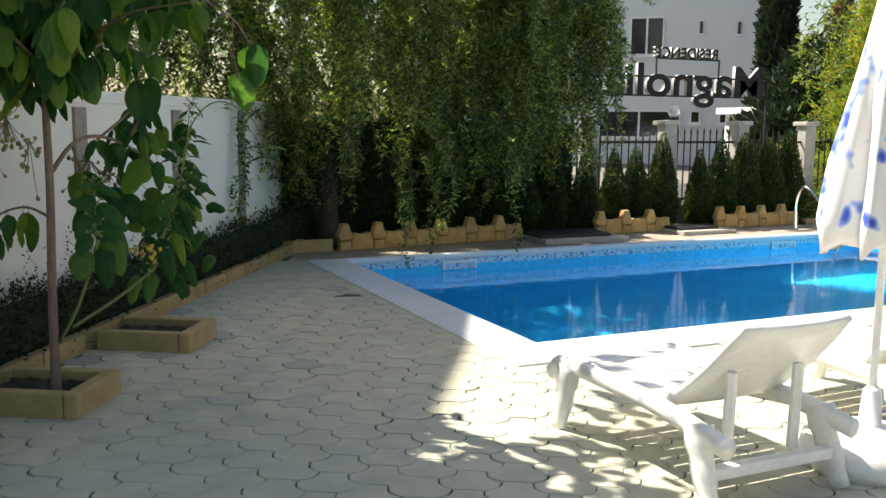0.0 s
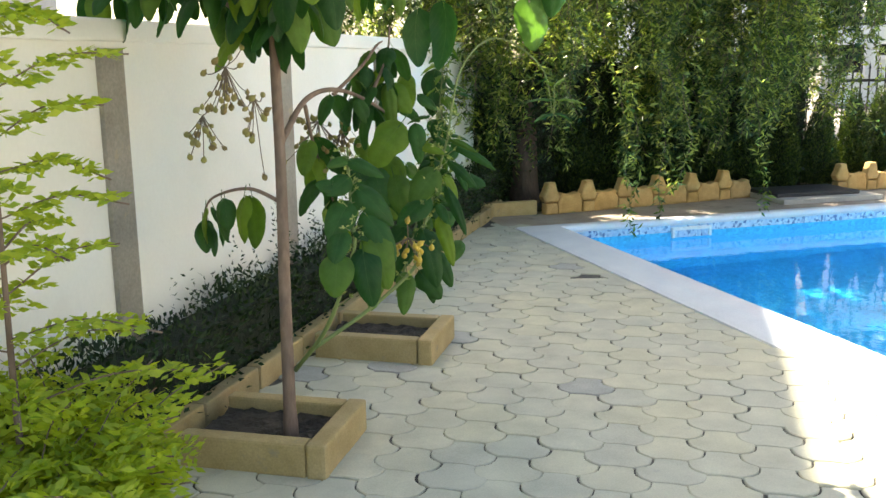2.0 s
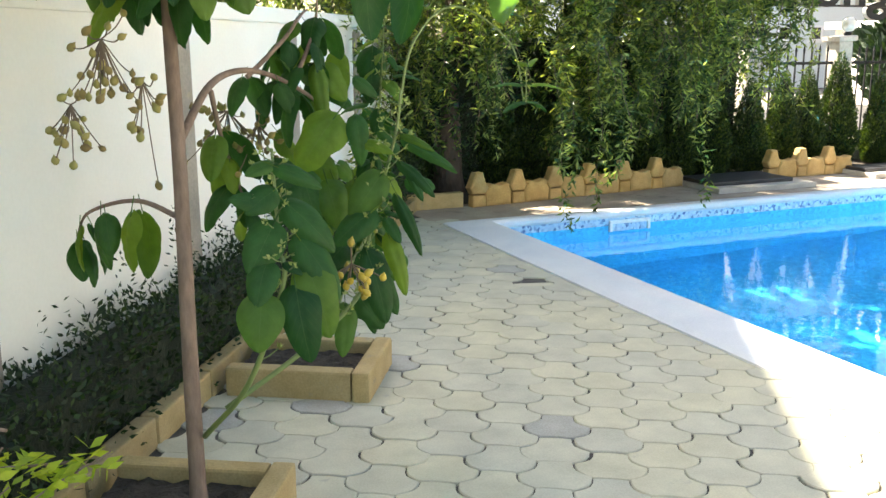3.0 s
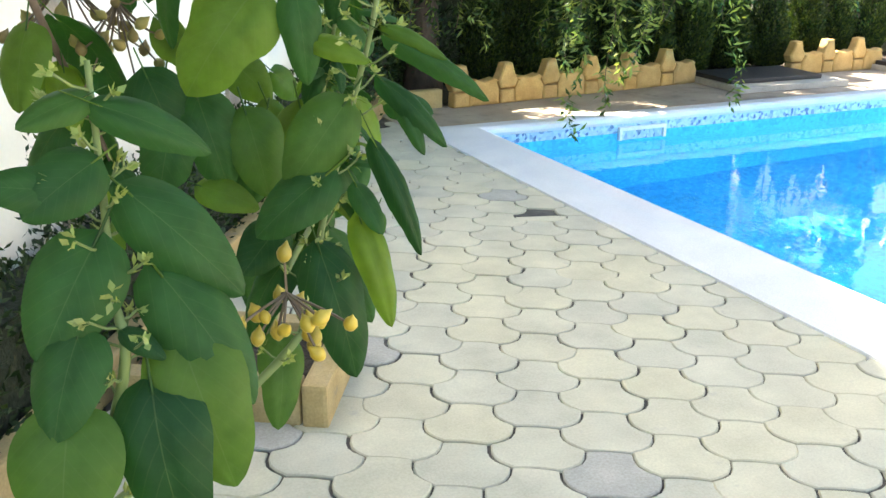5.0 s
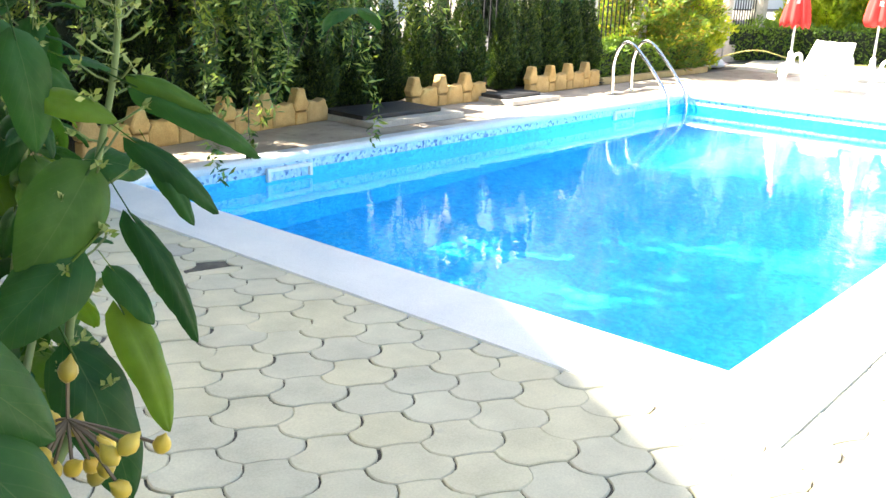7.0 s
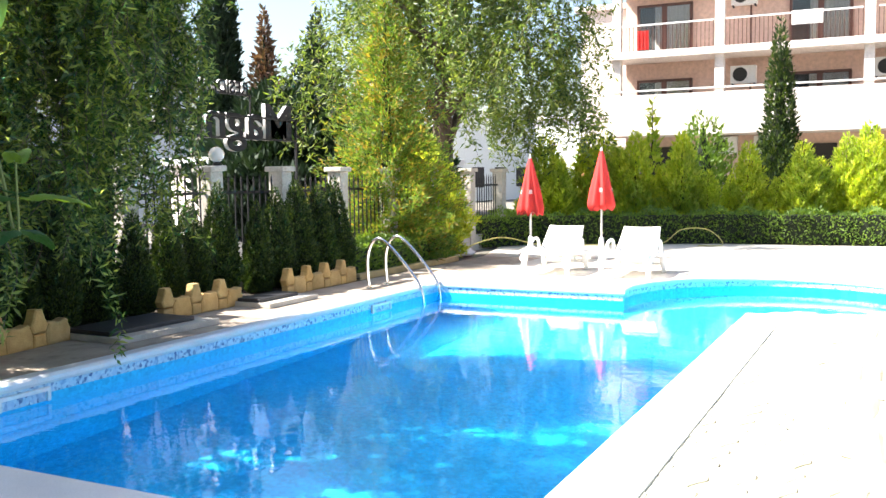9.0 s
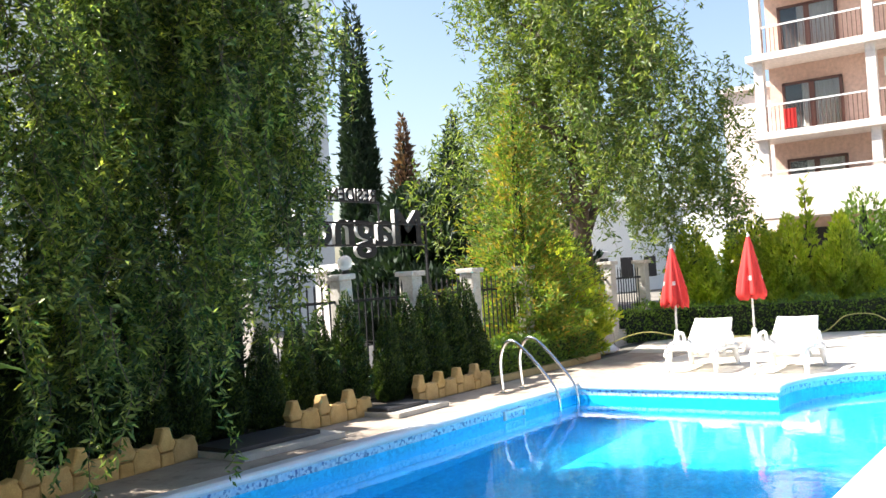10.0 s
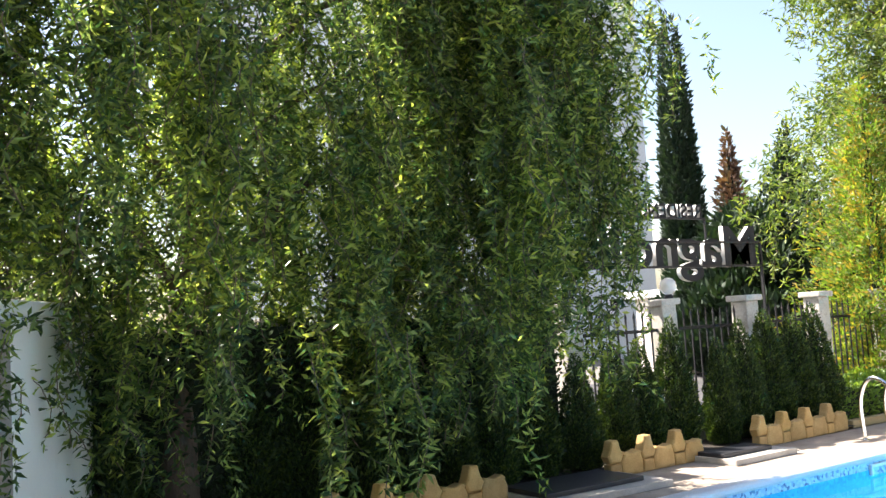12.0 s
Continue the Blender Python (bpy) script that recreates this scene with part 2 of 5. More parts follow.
# pool lining: small blue mosaic
M_tile, _n, _l, _b = material("blue pool mosaic", 0.3)
_v = coords(_n, _l, 1.0)
_vt = _n.new("ShaderNodeTexVoronoi")
_vt.inputs["Scale"].default_value = 38
_l.new(_v, _vt.inputs["Vector"])
_c = ramp(_n, _l, _vt.outputs["Color"], [(0.2, (0.008, 0.40, 0.70)), (0.8, (0.018, 0.57, 0.88))])
_c = mixed(_n, _l, _c, ramp(_n, _l, noise_tex(_n, _l, _v, 1.5), [(0.3, (0.9, 0.9, 0.9)), (0.7, (1.08, 1.08, 1.08))]), 1.0, 'MULTIPLY')
_l.new(_c, _b.inputs["Base Color"])
M_band, _n, _l, _b = material("speckled waterline mosaic", 0.3)
_v = coords(_n, _l, 1.0)
_vt = _n.new("ShaderNodeTexVoronoi")
_vt.inputs["Scale"].default_value = 42
_l.new(_v, _vt.inputs["Vector"])
_c = ramp(_n, _l, _vt.outputs["Color"], [(0.15, (0.10, 0.18, 0.36)), (0.4, (0.36, 0.55, 0.72)), (0.85, (0.55, 0.70, 0.80))])
_l.new(_c, _b.inputs["Base Color"])

# water
M_water, _n, _l, _b = material("pool water", 0.015)
_b.inputs["Base Color"].default_value = (0.62, 0.95, 1.0, 1)
_b.inputs["Transmission Weight"].default_value = 1.0
_b.inputs["IOR"].default_value = 1.33
_v = coords(_n, _l, 1.0)
bump(_n, _l, _b, noise_tex(_n, _l, _v, 4.5, 3), 0.10, 0.02)


# ---- builders ----
def mesh_from(name, verts, faces, mats, smooth=False):
    me = bpy.data.meshes.new(name)
    me.from_pydata(verts, [], faces)
    for m in (mats if isinstance(mats, (list, tuple)) else [mats]):
        me.materials.append(m)
    if smooth:
        me.polygons.foreach_set("use_smooth", [True] * len(me.polygons))
    me.update()
    return me


def part(name, bm, mat, parent=None, label="", smooth=False):
    me = bpy.data.meshes.new(name)
    bmesh.ops.recalc_face_normals(bm, faces=bm.faces)
    bm.to_mesh(me)
    bm.free()
    for m in (mat if isinstance(mat, (list, tuple)) else [mat]):
        me.materials.append(m)
    if smooth:
        me.polygons.foreach_set("use_smooth", [True] * len(me.polygons))
    return hang(name, me, parent, label)


def hang(name, me, parent=None, label=""):
    ob = new(name, me)
    if parent:
        ob.parent = parent
    if label:
        ob["label"] = label
    return ob


def thing(name, label, category, at=(0, 0, 0), turn=0, group="", kind=""):
    e = new(name)
    e.empty_display_size = 0.2
    e.matrix_basis = pose(*at, 0, 0, turn)
    return tagged(e, label, category, group, kind)


def add_box(bm, x0, y0, z0, x1, y1, z1, bevel=0.0, m=None):
    vs = [bm.verts.new((x, y, z)) for z in (z0, z1) for x, y in ((x0, y0), (x1, y0), (x1, y1), (x0, y1))]
    fs = [bm.faces.new([vs[i] for i in q]) for q in ((3, 2, 1, 0), (4, 5, 6, 7), (0, 1, 5, 4), (1, 2, 6, 5), (2, 3, 7, 6), (3, 0, 4, 7))]
    if bevel:
        es = {e for f in fs for e in f.edges}
        r = bmesh.ops.bevel(bm, geom=list(es), offset=bevel, segments=2, affect='EDGES', profile=0.6)
        vs = list({v for f in r["faces"] for v in f.verts} | {v for v in vs if v.is_valid})
    if m is not None:
        bmesh.ops.transform(bm, matrix=m, verts=vs)
    return vs


def box(*a, **k):
    bm = bmesh.new()
    add_box(bm, *a, **k)
    return bm


def add_tube(bm, pts, radius, seg=8, cap=True):
    """A tube along points; radius is a number or one for each point."""
    pts = [Vector(p) for p in pts]
    rad = radius if isinstance(radius, (list, tuple)) else [radius] * len(pts)
    rings, side = [], None
    for i, p in enumerate(pts):
        d = (pts[min(i + 1, len(pts) - 1)] - pts[max(i - 1, 0)]).normalized()
        if side is None:
            side = d.orthogonal().normalized()
        side = (side - d * side.dot(d))
        side = side.normalized() if side.length > 1e-6 else d.orthogonal().normalized()
        up = d.cross(side)
        rings.append([bm.verts.new(p + (side * math.cos(a) + up * math.sin(a)) * rad[i]) for a in [2 * math.pi * k / seg for k in range(seg)]])
    for a, b in zip(rings, rings[1:]):
        for k in range(seg):
            bm.faces.new((a[k], a[(k + 1) % seg], b[(k + 1) % seg], b[k]))
    if cap:
        bm.faces.new(rings[0][::-1])
        bm.faces.new(rings[-1])


def tube(pts, radius, seg=8):
    bm = bmesh.new()
    add_tube(bm, pts, radius, seg)
    return bm


def add_lathe(bm, profile, seg=20, wave=None):
    """A turned shape from (radius, height) pairs; wave(angle, height) scales the radius."""
    rings = []
    for r, z in profile:
        rings.append([bm.verts.new((r * (wave(a, z) if wave else 1) * math.cos(a), r * (wave(a, z) if wave else 1) * math.sin(a), z)) for a in [2 * math.pi * k / seg for k in range(seg)]])
    for a, b in zip(rings, rings[1:]):
        for k in range(seg):
            bm.faces.new((a[k], a[(k + 1) % seg], b[(k + 1) % seg], b[k]))
    bm.faces.new(rings[0][::-1])
    bm.faces.new(rings[-1])


def lathe(profile, seg=20, wave=None):
    bm = bmesh.new()
    add_lathe(bm, profile, seg, wave)
    return bm


def bend(pts, n=14):
    """A smooth line through points (Catmull-Rom)."""
    p = [Vector(q) for q in pts]
    p = [p[0] * 2 - p[1]] + p + [p[-1] * 2 - p[-2]]
    out = []
    for i in range(1, len(p) - 2):
        for k in range(n):
            t = k / n
            a, b, c, d = p[i - 1], p[i], p[i + 1], p[i + 2]
            out.append(0.5 * (2 * b + (c - a) * t + (2 * a - 5 * b + 4 * c - d) * t * t + (3 * b - a - 3 * c + d) * t ** 3))
    out.append(p[-2])
    return out


rng = np.random.default_rng(7)


def leaf_cloud(name, pos, along, length, width, mat, fold=0.18):
    """Many small leaves, each a folded diamond of four corners: points, directions, lengths and widths as arrays."""
    n = len(pos)
    along = along / np.linalg.norm(along, axis=1, keepdims=True)
    rnd = rng.normal(size=(n, 3))
    side = np.cross(along, rnd)
    side /= np.linalg.norm(side, axis=1, keepdims=True) + 1e-9
    nor = np.cross(along, side)
    L, W = np.asarray(length).reshape(-1, 1) * np.ones((n, 1)), np.asarray(width).reshape(-1, 1) * np.ones((n, 1))
    base, tip = pos, pos + along * L
    mid = pos + along * L * 0.45
    v = np.empty((n, 4, 3))
    v[:, 0], v[:, 2] = base, tip + nor * W * 0.6
    v[:, 1], v[:, 3] = mid + side * W * 0.5 + nor * W * fold * 2, mid - side * W * 0.5 + nor * W * fold * 2
    idx = np.arange(n)[:, None] * 4
    tri = np.concatenate([idx + np.array([[0, 1, 2]]), idx + np.array([[0, 2, 3]])], axis=1).reshape(-1, 3)
    me = bpy.data.meshes.new(name)
    me.vertices.add(n * 4)
    me.vertices.foreach_set("co", v.reshape(-1))
    me.loops.add(len(tri) * 3)
    me.loops.foreach_set("vertex_index", tri.reshape(-1).astype(np.int32))
    me.polygons.add(len(tri))
    me.polygons.foreach_set("loop_start", np.arange(len(tri), dtype=np.int32) * 3)
    me.polygons.foreach_set("loop_total", np.full(len(tri), 3, dtype=np.int32))
    me.materials.append(mat)
    me.update(calc_edges=True)
    return me


def tess(outer, holes=()):
    """Triangles of a flat outline with holes."""
    from mathutils.geometry import tessellate_polygon
    loops = [[Vector((*p, 0)) for p in outer]] + [[Vector((*p, 0)) for p in h] for h in holes]
    flat = [p for q in loops for p in q]
    return flat, tessellate_polygon(loops)


def sheet(name, outer, holes, z, mat, parent=None):
    flat, tris = tess(outer, holes)
    me = mesh_from(name, [(p.x, p.y, z) for p in flat], [tuple(t) for t in tris], mat)
    bm = bmesh.new()
    bm.from_mesh(me)
    bmesh.ops.recalc_face_normals(bm, faces=bm.faces)
    if sum(f.normal.z for f in bm.faces) < 0:
        bmesh.ops.reverse_faces(bm, faces=bm.faces)
    bm.to_mesh(me)
    bm.free()
    return hang(name, me, parent)


def offset(outline, d):
    """The outline moved outwards by d (the outline runs clockwise)."""
    out, n = [], len(outline)
    for i in range(n):
        a, b, c = (Vector(outline[(i + k) % n]) for k in (-1, 0, 1))
        e, f = (b - a).normalized(), (c - b).normalized()
        n1, n2 = Vector((-e.y, e.x)), Vector((-f.y, f.x))
        m = (n1 + n2)
        m = m / max(0.35, m.dot(n1)) if m.length > 1e-6 else n1
        out.append(tuple(b + m * d))
    return out


# ---- pool ----
POOL_X, POOL_Y = 7.6, 4.0
RX, RY, RR = 8.0, -0.1, 1.72
a0, a1 = math.acos((POOL_X - RX) / RR), -math.pi - math.asin((0 - RY) / RR)
ARC = [(RX + RR * math.cos(a0 + (a1 - a0) * k / 40), RY + RR * math.sin(a0 + (a1 - a0) * k / 40)) for k in range(41)]
OUT = [(0, 0), (0, POOL_Y), (POOL_X, POOL_Y)] + ARC
COPE = 0.31
Z_COPE, Z_WATER, Z_FLOOR = 0.06, -0.135, -1.35


def ring_strip(name, profile, mat, outline=OUT, parent=None, label=""):
    """A strip round the pool: (offset, height) pairs swept along the outline."""
    loops = [[(*p, z) for p in offset(outline, d)] for d, z in profile]
    n = len(outline)
    verts = [v for lp in loops for v in lp]
    faces = [(i * n + k, i * n + (k + 1) % n, (i + 1) * n + (k + 1) % n, (i + 1) * n + k) for i in range(len(profile) - 1) for k in range(n)]
    return hang(name, mesh_from(name, verts, faces, mat), parent, label)


pool = thing("pool", "rectangular blue mosaic swimming pool with a round shallow end", "pool", (0, 0, 0), 0, "", "structure")
ring_strip("pool_wall", [(0, -0.07), (0, Z_FLOOR)], M_tile, OUT, pool)
ring_strip("waterline_band", [(0.0, 0.0), (0.0, -0.07)], M_band, OUT, pool, "speckled blue waterline mosaic band")
sheet("pool_floor", OUT, [], Z_FLOOR, M_tile, pool)
bm = bmesh.new()
add_lathe(bm, [(RR - 0.01, Z_FLOOR + 0.01), (RR - 0.01, -0.62)], 48)
bmesh.ops.translate(bm, vec=(RX, RY, 0), verts=bm.verts)
part("shallow_floor", bm, M_tile, pool)
water = sheet("pool_water", offset(OUT, -0.003), [], Z_WATER, M_water)
water.visible_shadow = False
tagged(water, "clear blue pool water with small ripples", "water", "", "structure")
coping = ring_strip("coping", [(0.0, -0.005), (-0.015, 0.0), (-0.022, 0.02), (-0.018, 0.045), (0.0, Z_COPE), (0.03, Z_COPE + 0.004), (COPE - 0.03, 0.026), (COPE, 0.012), (COPE, -0.06)], M_coping)
tagged(coping, "smooth white rounded concrete coping round the pool", "coping", "", "structure")


def skimmer(x):
    s = thing("skimmer", "white plastic skimmer mouth in the pool wall", "skimmer", (x, POOL_Y - 0.004, -0.045), 0, "pool skimmers")
    w, h = 0.21, 0.075
    part("frame", box(-w, -0.03, -0.006, w, 0, 0.022, bevel=0.004), M_white, s)
    part("frame", box(-w, -0.03, -h, -w + 0.026, 0, -0.006, bevel=0.003), M_white, s)
    part("frame", box(w - 0.026, -0.03, -h, w, 0, -0.006, bevel=0.003), M_white, s)
    part("flap", box(-w + 0.026, -0.008, -h, w - 0.026, 0, -0.006), M_band, s, "blue grey skimmer flap")


skimmer(1.34)
skimmer(6.14)

# ---- ground and decks ----
A = Vector((0.538, 0.843))
N = Vector((-0.843, 0.538))


def bed(a, d):
    """A place by the length along the garden wall and the distance towards it."""
    p = A * a + N * d
    return (p.x, p.y)


ground = sheet("ground", [(-400, -400), (-400, 400), (400, 400), (400, -400)], [offset(OUT, 0.2)], -0.03, M_ground)
tagged(ground, "dry bare ground round the garden", "ground", "", "structure")
street = sheet("road", [(-60, 7.4), (-60, 14), (60, 14), (60, 7.4)], [], -0.022, M_street)
tagged(street, "grey asphalt street behind the fence", "road", "", "structure")
E_D, W_D = 2.97, 3.30
paving = sheet("paving", [bed(-9, E_D + 0.02), bed(4.05, E_D + 0.02), (-0.3, 4.75), (-0.3, -0.3), (7.0, -0.3), (7.0, -8)], [], -0.010, M_joint)
tagged(paving, "cream interlocking concrete pavers with dark joints", "paving", "", "structure")
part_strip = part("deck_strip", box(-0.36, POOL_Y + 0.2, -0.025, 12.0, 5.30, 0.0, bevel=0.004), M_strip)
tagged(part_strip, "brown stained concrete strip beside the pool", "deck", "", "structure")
rim = [(RX + (RR + 0.2) * math.cos(radians(g)), RY + (RR + 0.2) * math.sin(radians(g))) for g in range(-122, 96, 6)]
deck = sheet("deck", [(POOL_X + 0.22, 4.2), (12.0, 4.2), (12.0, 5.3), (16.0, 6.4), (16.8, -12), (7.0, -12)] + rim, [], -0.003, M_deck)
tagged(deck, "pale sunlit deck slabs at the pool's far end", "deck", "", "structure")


# ---- garden wall, edging, planting bed ----
WT = 1.715
TURN = math.degrees(math.atan2(A.y, A.x))
wall = thing("wall_west", "cream rendered garden wall with bare cement pilasters", "wall", (*bed(0, W_D), 0), TURN, "", "structure")
part("wall_body", box(-12, 0, -0.05, 5.06, 0.2, WT - 0.09), M_wall, wall)
part("wall_cap", box(-12, -0.035, WT - 0.09, 5.09, 0.235, WT, bevel=0.012), M_wall, wall)
for k in range(-4, 4):
    a = -1.53 + 1.63 * (k + 1)
    part("pilaster", box(a - 0.02, -0.025, -0.05, a + 0.14, 0, WT - 0.12, bevel=0.004), M_pilaster, wall)

soil = sheet("planting_bed", [bed(-9, E_D), bed(-9, W_D), bed(6.2, W_D), bed(6.2, E_D)], [], 0.03, M_soil)
tagged(soil, "dark soil bed along the garden wall", "soil", "", "structure")

edging = thing("edging", "row of ochre cast concrete edging blocks", "edging", (*bed(0, E_D), 0), TURN, "", "structure")
me_block = None
for k in range(-16, 9):
    a = k * 0.5
    if me_block is None:
        bm = box(0.004, -0.04, -0.02, 0.496, 0.04, 0.115, bevel=0.012)
        b = part("block", bm, M_edging, edging)
        me_block = b.data
    else:
        b = hang("block", me_block, edging)
    b.matrix_basis = pose(a, 0, rng.uniform(-0.004, 0.004), rng.uniform(-1.5, 1.5), 0, rng.uniform(-0.6, 0.6))


def planter(at, turn, w, d, h=0.13):
    """A low open box of cast edging blocks round a tree."""
    p = thing("tree_planter", "low ochre edging box of dark soil round a tree", "planter", at, turn, "tree boxes along the wall")
    t = 0.075
    bm = bmesh.new()
    add_box(bm, 0, 0, -0.01, w - t - 0.004, t, h, bevel=0.012)
    part("block", bm, M_edging, p)
    part("block", box(w - t, -0.006, -0.01, w + 0.004, d, h + 0.004, bevel=0.014), M_edging, p)
    part("block", box(0, d - t, -0.01, w - t - 0.004, d - 0.003, h, bevel=0.012), M_edging, p)
    bm = bmesh.new()
    bmesh.ops.create_grid(bm, x_segments=14, y_segments=14, size=0.5)
    for v in bm.verts:
        v.co = Vector(((v.co.x + 0.5) * (w - 2 * t + 0.06) + t * 0.05, (v.co.y + 0.5) * (d - 2 * t + 0.02) + t - 0.01, h - 0.055 + rng.normal() * 0.008))
    part("soil", bm, M_soil, p, "dark loose soil")
    return p


# local x runs away from the wall, local y along it
planter((-3.40, -0.033, 0), -30, 0.60, 0.50)
planter((-2.685, 1.138, 0), -31, 0.64, 0.50)


def clipped_hedge(name, label, outline_pts, h, width, mat, n, leaf, turn_at=None, group="", jitter=0.05):
    """A hedge: a near-black body painted as its inner shade, and many leaves over its sides and top."""
    g = thing(name, label, "hedge", (0, 0, 0), 0, group)
    bm = bmesh.new()
    pos, along = [], []
    seg = list(zip(outline_pts, outline_pts[1:]))
    total = sum((Vector(b) - Vector(a)).length for a, b in seg)
    for a, b in seg:
        a, b = Vector(a), Vector(b)
        d = (b - a).normalized()
        s = Vector((-d.y, d.x))
        w = width / 2 - 0.05
        q = [a + s * w, b + s * w, b - s * w, a - s * w]
        lo = [bm.verts.new((p.x, p.y, 0.0)) for p in q]
        hi = [bm.verts.new((p.x, p.y, h - 0.05)) for p in q]
        bm.faces.new(hi)
        for i in range(4):
            bm.faces.new((lo[i], lo[(i + 1) % 4], hi[(i + 1) % 4], hi[i]))
        cnt = int(n * (b - a).length / total)
        u = rng.uniform(0, 1, cnt)
        face = rng.uniform(0, 1, cnt)
        lim = width / (width + 2 * h)
        for i in range(cnt):
            p = a + (b - a) * u[i]
            wav = 1 + 0.10 * math.sin(u[i] * (b - a).length * 5.1 + 1.3) + 0.06 * math.sin(u[i] * (b - a).length * 13.7)
            if face[i] < lim:
                o = rng.uniform(-1, 1) * width / 2
                pos.append((p.x + s.x * o, p.y + s.y * o, h * wav - 0.03 + rng.normal() * jitter * 0.6))
                along.append((rng.normal() * 0.7, rng.normal() * 0.7, 1.0))
            else:
                sg = 1 if rng.uniform() < 0.5 else -1
                o = sg * (width / 2 - 0.02 + rng.normal() * jitter * 0.5)
                pos.append((p.x + s.x * o, p.y + s.y * o, rng.uniform(0.0, h) * wav))
                along.append((s.x * sg * 0.8 + rng.normal() * 0.6, s.y * sg * 0.8 + rng.normal() * 0.6, 0.5 + rng.normal() * 0.5))
    part("shade_body", bm, M_foliageshade, g)
    me = leaf_cloud("foliage", np.array(pos), np.array(along), rng.uniform(0.7, 1.3, len(pos)) * leaf, rng.uniform(0.7, 1.2, len(pos)) * leaf * 0.5, mat)
    hang("foliage", me, g)["kind"] = "stuff"
    return g


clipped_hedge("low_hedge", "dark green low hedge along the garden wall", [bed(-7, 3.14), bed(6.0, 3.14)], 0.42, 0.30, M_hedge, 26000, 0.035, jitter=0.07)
clipped_hedge("clipped_hedge", "clipped green hedge block beside the pool ladder", [(8.0, 5.85), (11.3, 5.75)], 0.46, 0.55, M_hedgefar, 9000, 0.05)
clipped_hedge("clipped_hedge", "long clipped green hedge at the garden's end", [(12.5, 7.2), (15.2, 5.6), (16.6, 1.6), (17.2, -8)], 0.62, 0.7, M_hedgefar, 22000, 0.07)
# dark row added to stand for the deep shade under the willow
clipped_hedge("shrub_row", "dark shrub row along the fence, added for the deep shade under the willow", [(-3.2, 6.6), (-0.6, 5.95), (3.95, 5.92)], 1.55, 0.34, M_hedge, 32000, 0.06, jitter=0.12)
kerb = part("kerb", box(8.0, 5.40, -0.02, 11.2, 5.50, 0.07, bevel=0.012), M_edging)
tagged(kerb, "ochre kerb in front of the clipped hedge", "kerb", "", "structure")

# weeds standing over the low hedge
weed_pos, weed_al = [], []
for k in range(46):
    a = rng.uniform(-1.2, 1.6)
    bx, by = bed(a, rng.uniform(3.13, 3.25))
    hgt = rng.uniform(0.45, 0.85)
    for j in range(16):
        f = j / 16
        weed_pos.append((bx + rng.normal() * 0.012, by + rng.normal() * 0.012, 0.3 + (hgt - 0.3) * f))
        weed_al.append((rng.normal(), rng.normal(), 0.6))
w = hang("weeds", leaf_cloud("weeds", np.array(weed_pos), np.array(weed_al), 0.028, 0.012, M_hedge))
tagged(w, "thin dark weeds growing out of the low hedge", "weeds", "", "stuff")


# ---- cast palisade stones ----
def palisade(x0, x1, y0, y1, n):
    d = Vector((x1 - x0, y1 - y0))
    p = thing("palisade", "ochre cast stone border with a toothed top", "border", (x0, y0, 0), math.degrees(math.atan2(d.y, d.x)), "stone borders")
    P = d.length / n * 2
    q = np.random.default_rng(n)

    def stone(outline, x, depth):
        """One cast stone: a cushioned polygon with a back."""
        mx, mz = sum(u for u, v in outline) / len(outline), sum(v for u, v in outline) / len(outline)
        outline = [(u + q.normal() * 0.006, v + q.normal() * 0.0025 if v > 0 else 0) for u, v in outline]
        bm = bmesh.new()
        rings = [[bm.verts.new((x + P * (mx + (u - mx) * k), y, mz + (v - mz) * k)) for u, v in outline] for k, y in ((1, 0.05), (1, -0.026), (0.95, -0.036), (0.80, -0.041 - depth))]
        bm.faces.new(rings[0][::-1])
        bm.faces.new(rings[-1])
        m = len(outline)
        for r0, r1 in zip(rings, rings[1:]):
            for i in range(m):
                bm.faces.new((r0[i], r0[(i + 1) % m], r1[(i + 1) % m], r1[i]))
        part("stone", bm, M_palisade, p)

    for k in range(n // 2):
        x = (k + 0.25) * P
        stone([(-0.16, 0.12), (0.16, 0.12), (0.23, 0.18), (0.155, 0.24), (0.095, 0.32), (-0.095, 0.32), (-0.155, 0.24), (-0.23, 0.18)], x, 0.004)
        stone([(-0.165, 0), (0.165, 0), (0.155, 0.112), (-0.155, 0.112)], x, 0.002)
        stone([(0.18, 0), (0.82, 0), (0.832, 0.115), (0.762, 0.176), (0.785, 0.192), (0.70, 0.210), (0.5, 0.192), (0.30, 0.210), (0.215, 0.192), (0.238, 0.176), (0.168, 0.115)], x, 0.003)
    return p


palisade(0.22, 2.83, 4.98, 5.28, 12)
palisade(4.0, 5.25, 5.30, 5.30, 6)
palisade(6.11, 7.72, 5.32, 5.34, 8)
bm = box(-0.75, 5.02, -0.01, 0.2, 5.10, 0.14, bevel=0.012)
tagged(part("edging_end", bm, M_edging), "ochre edging block closing the bed under the willow", "edging", "", "structure")
bed2 = sheet("tree_bed", [(-1.0, 5.06), (0.3, 5.06), (2.85, 5.32), (8.0, 5.36), (8.0, 6.6), (-3, 8.0)], [], 0.02, M_soil)
tagged(bed2, "dark shaded soil bed under the willow", "soil", "", "structure")


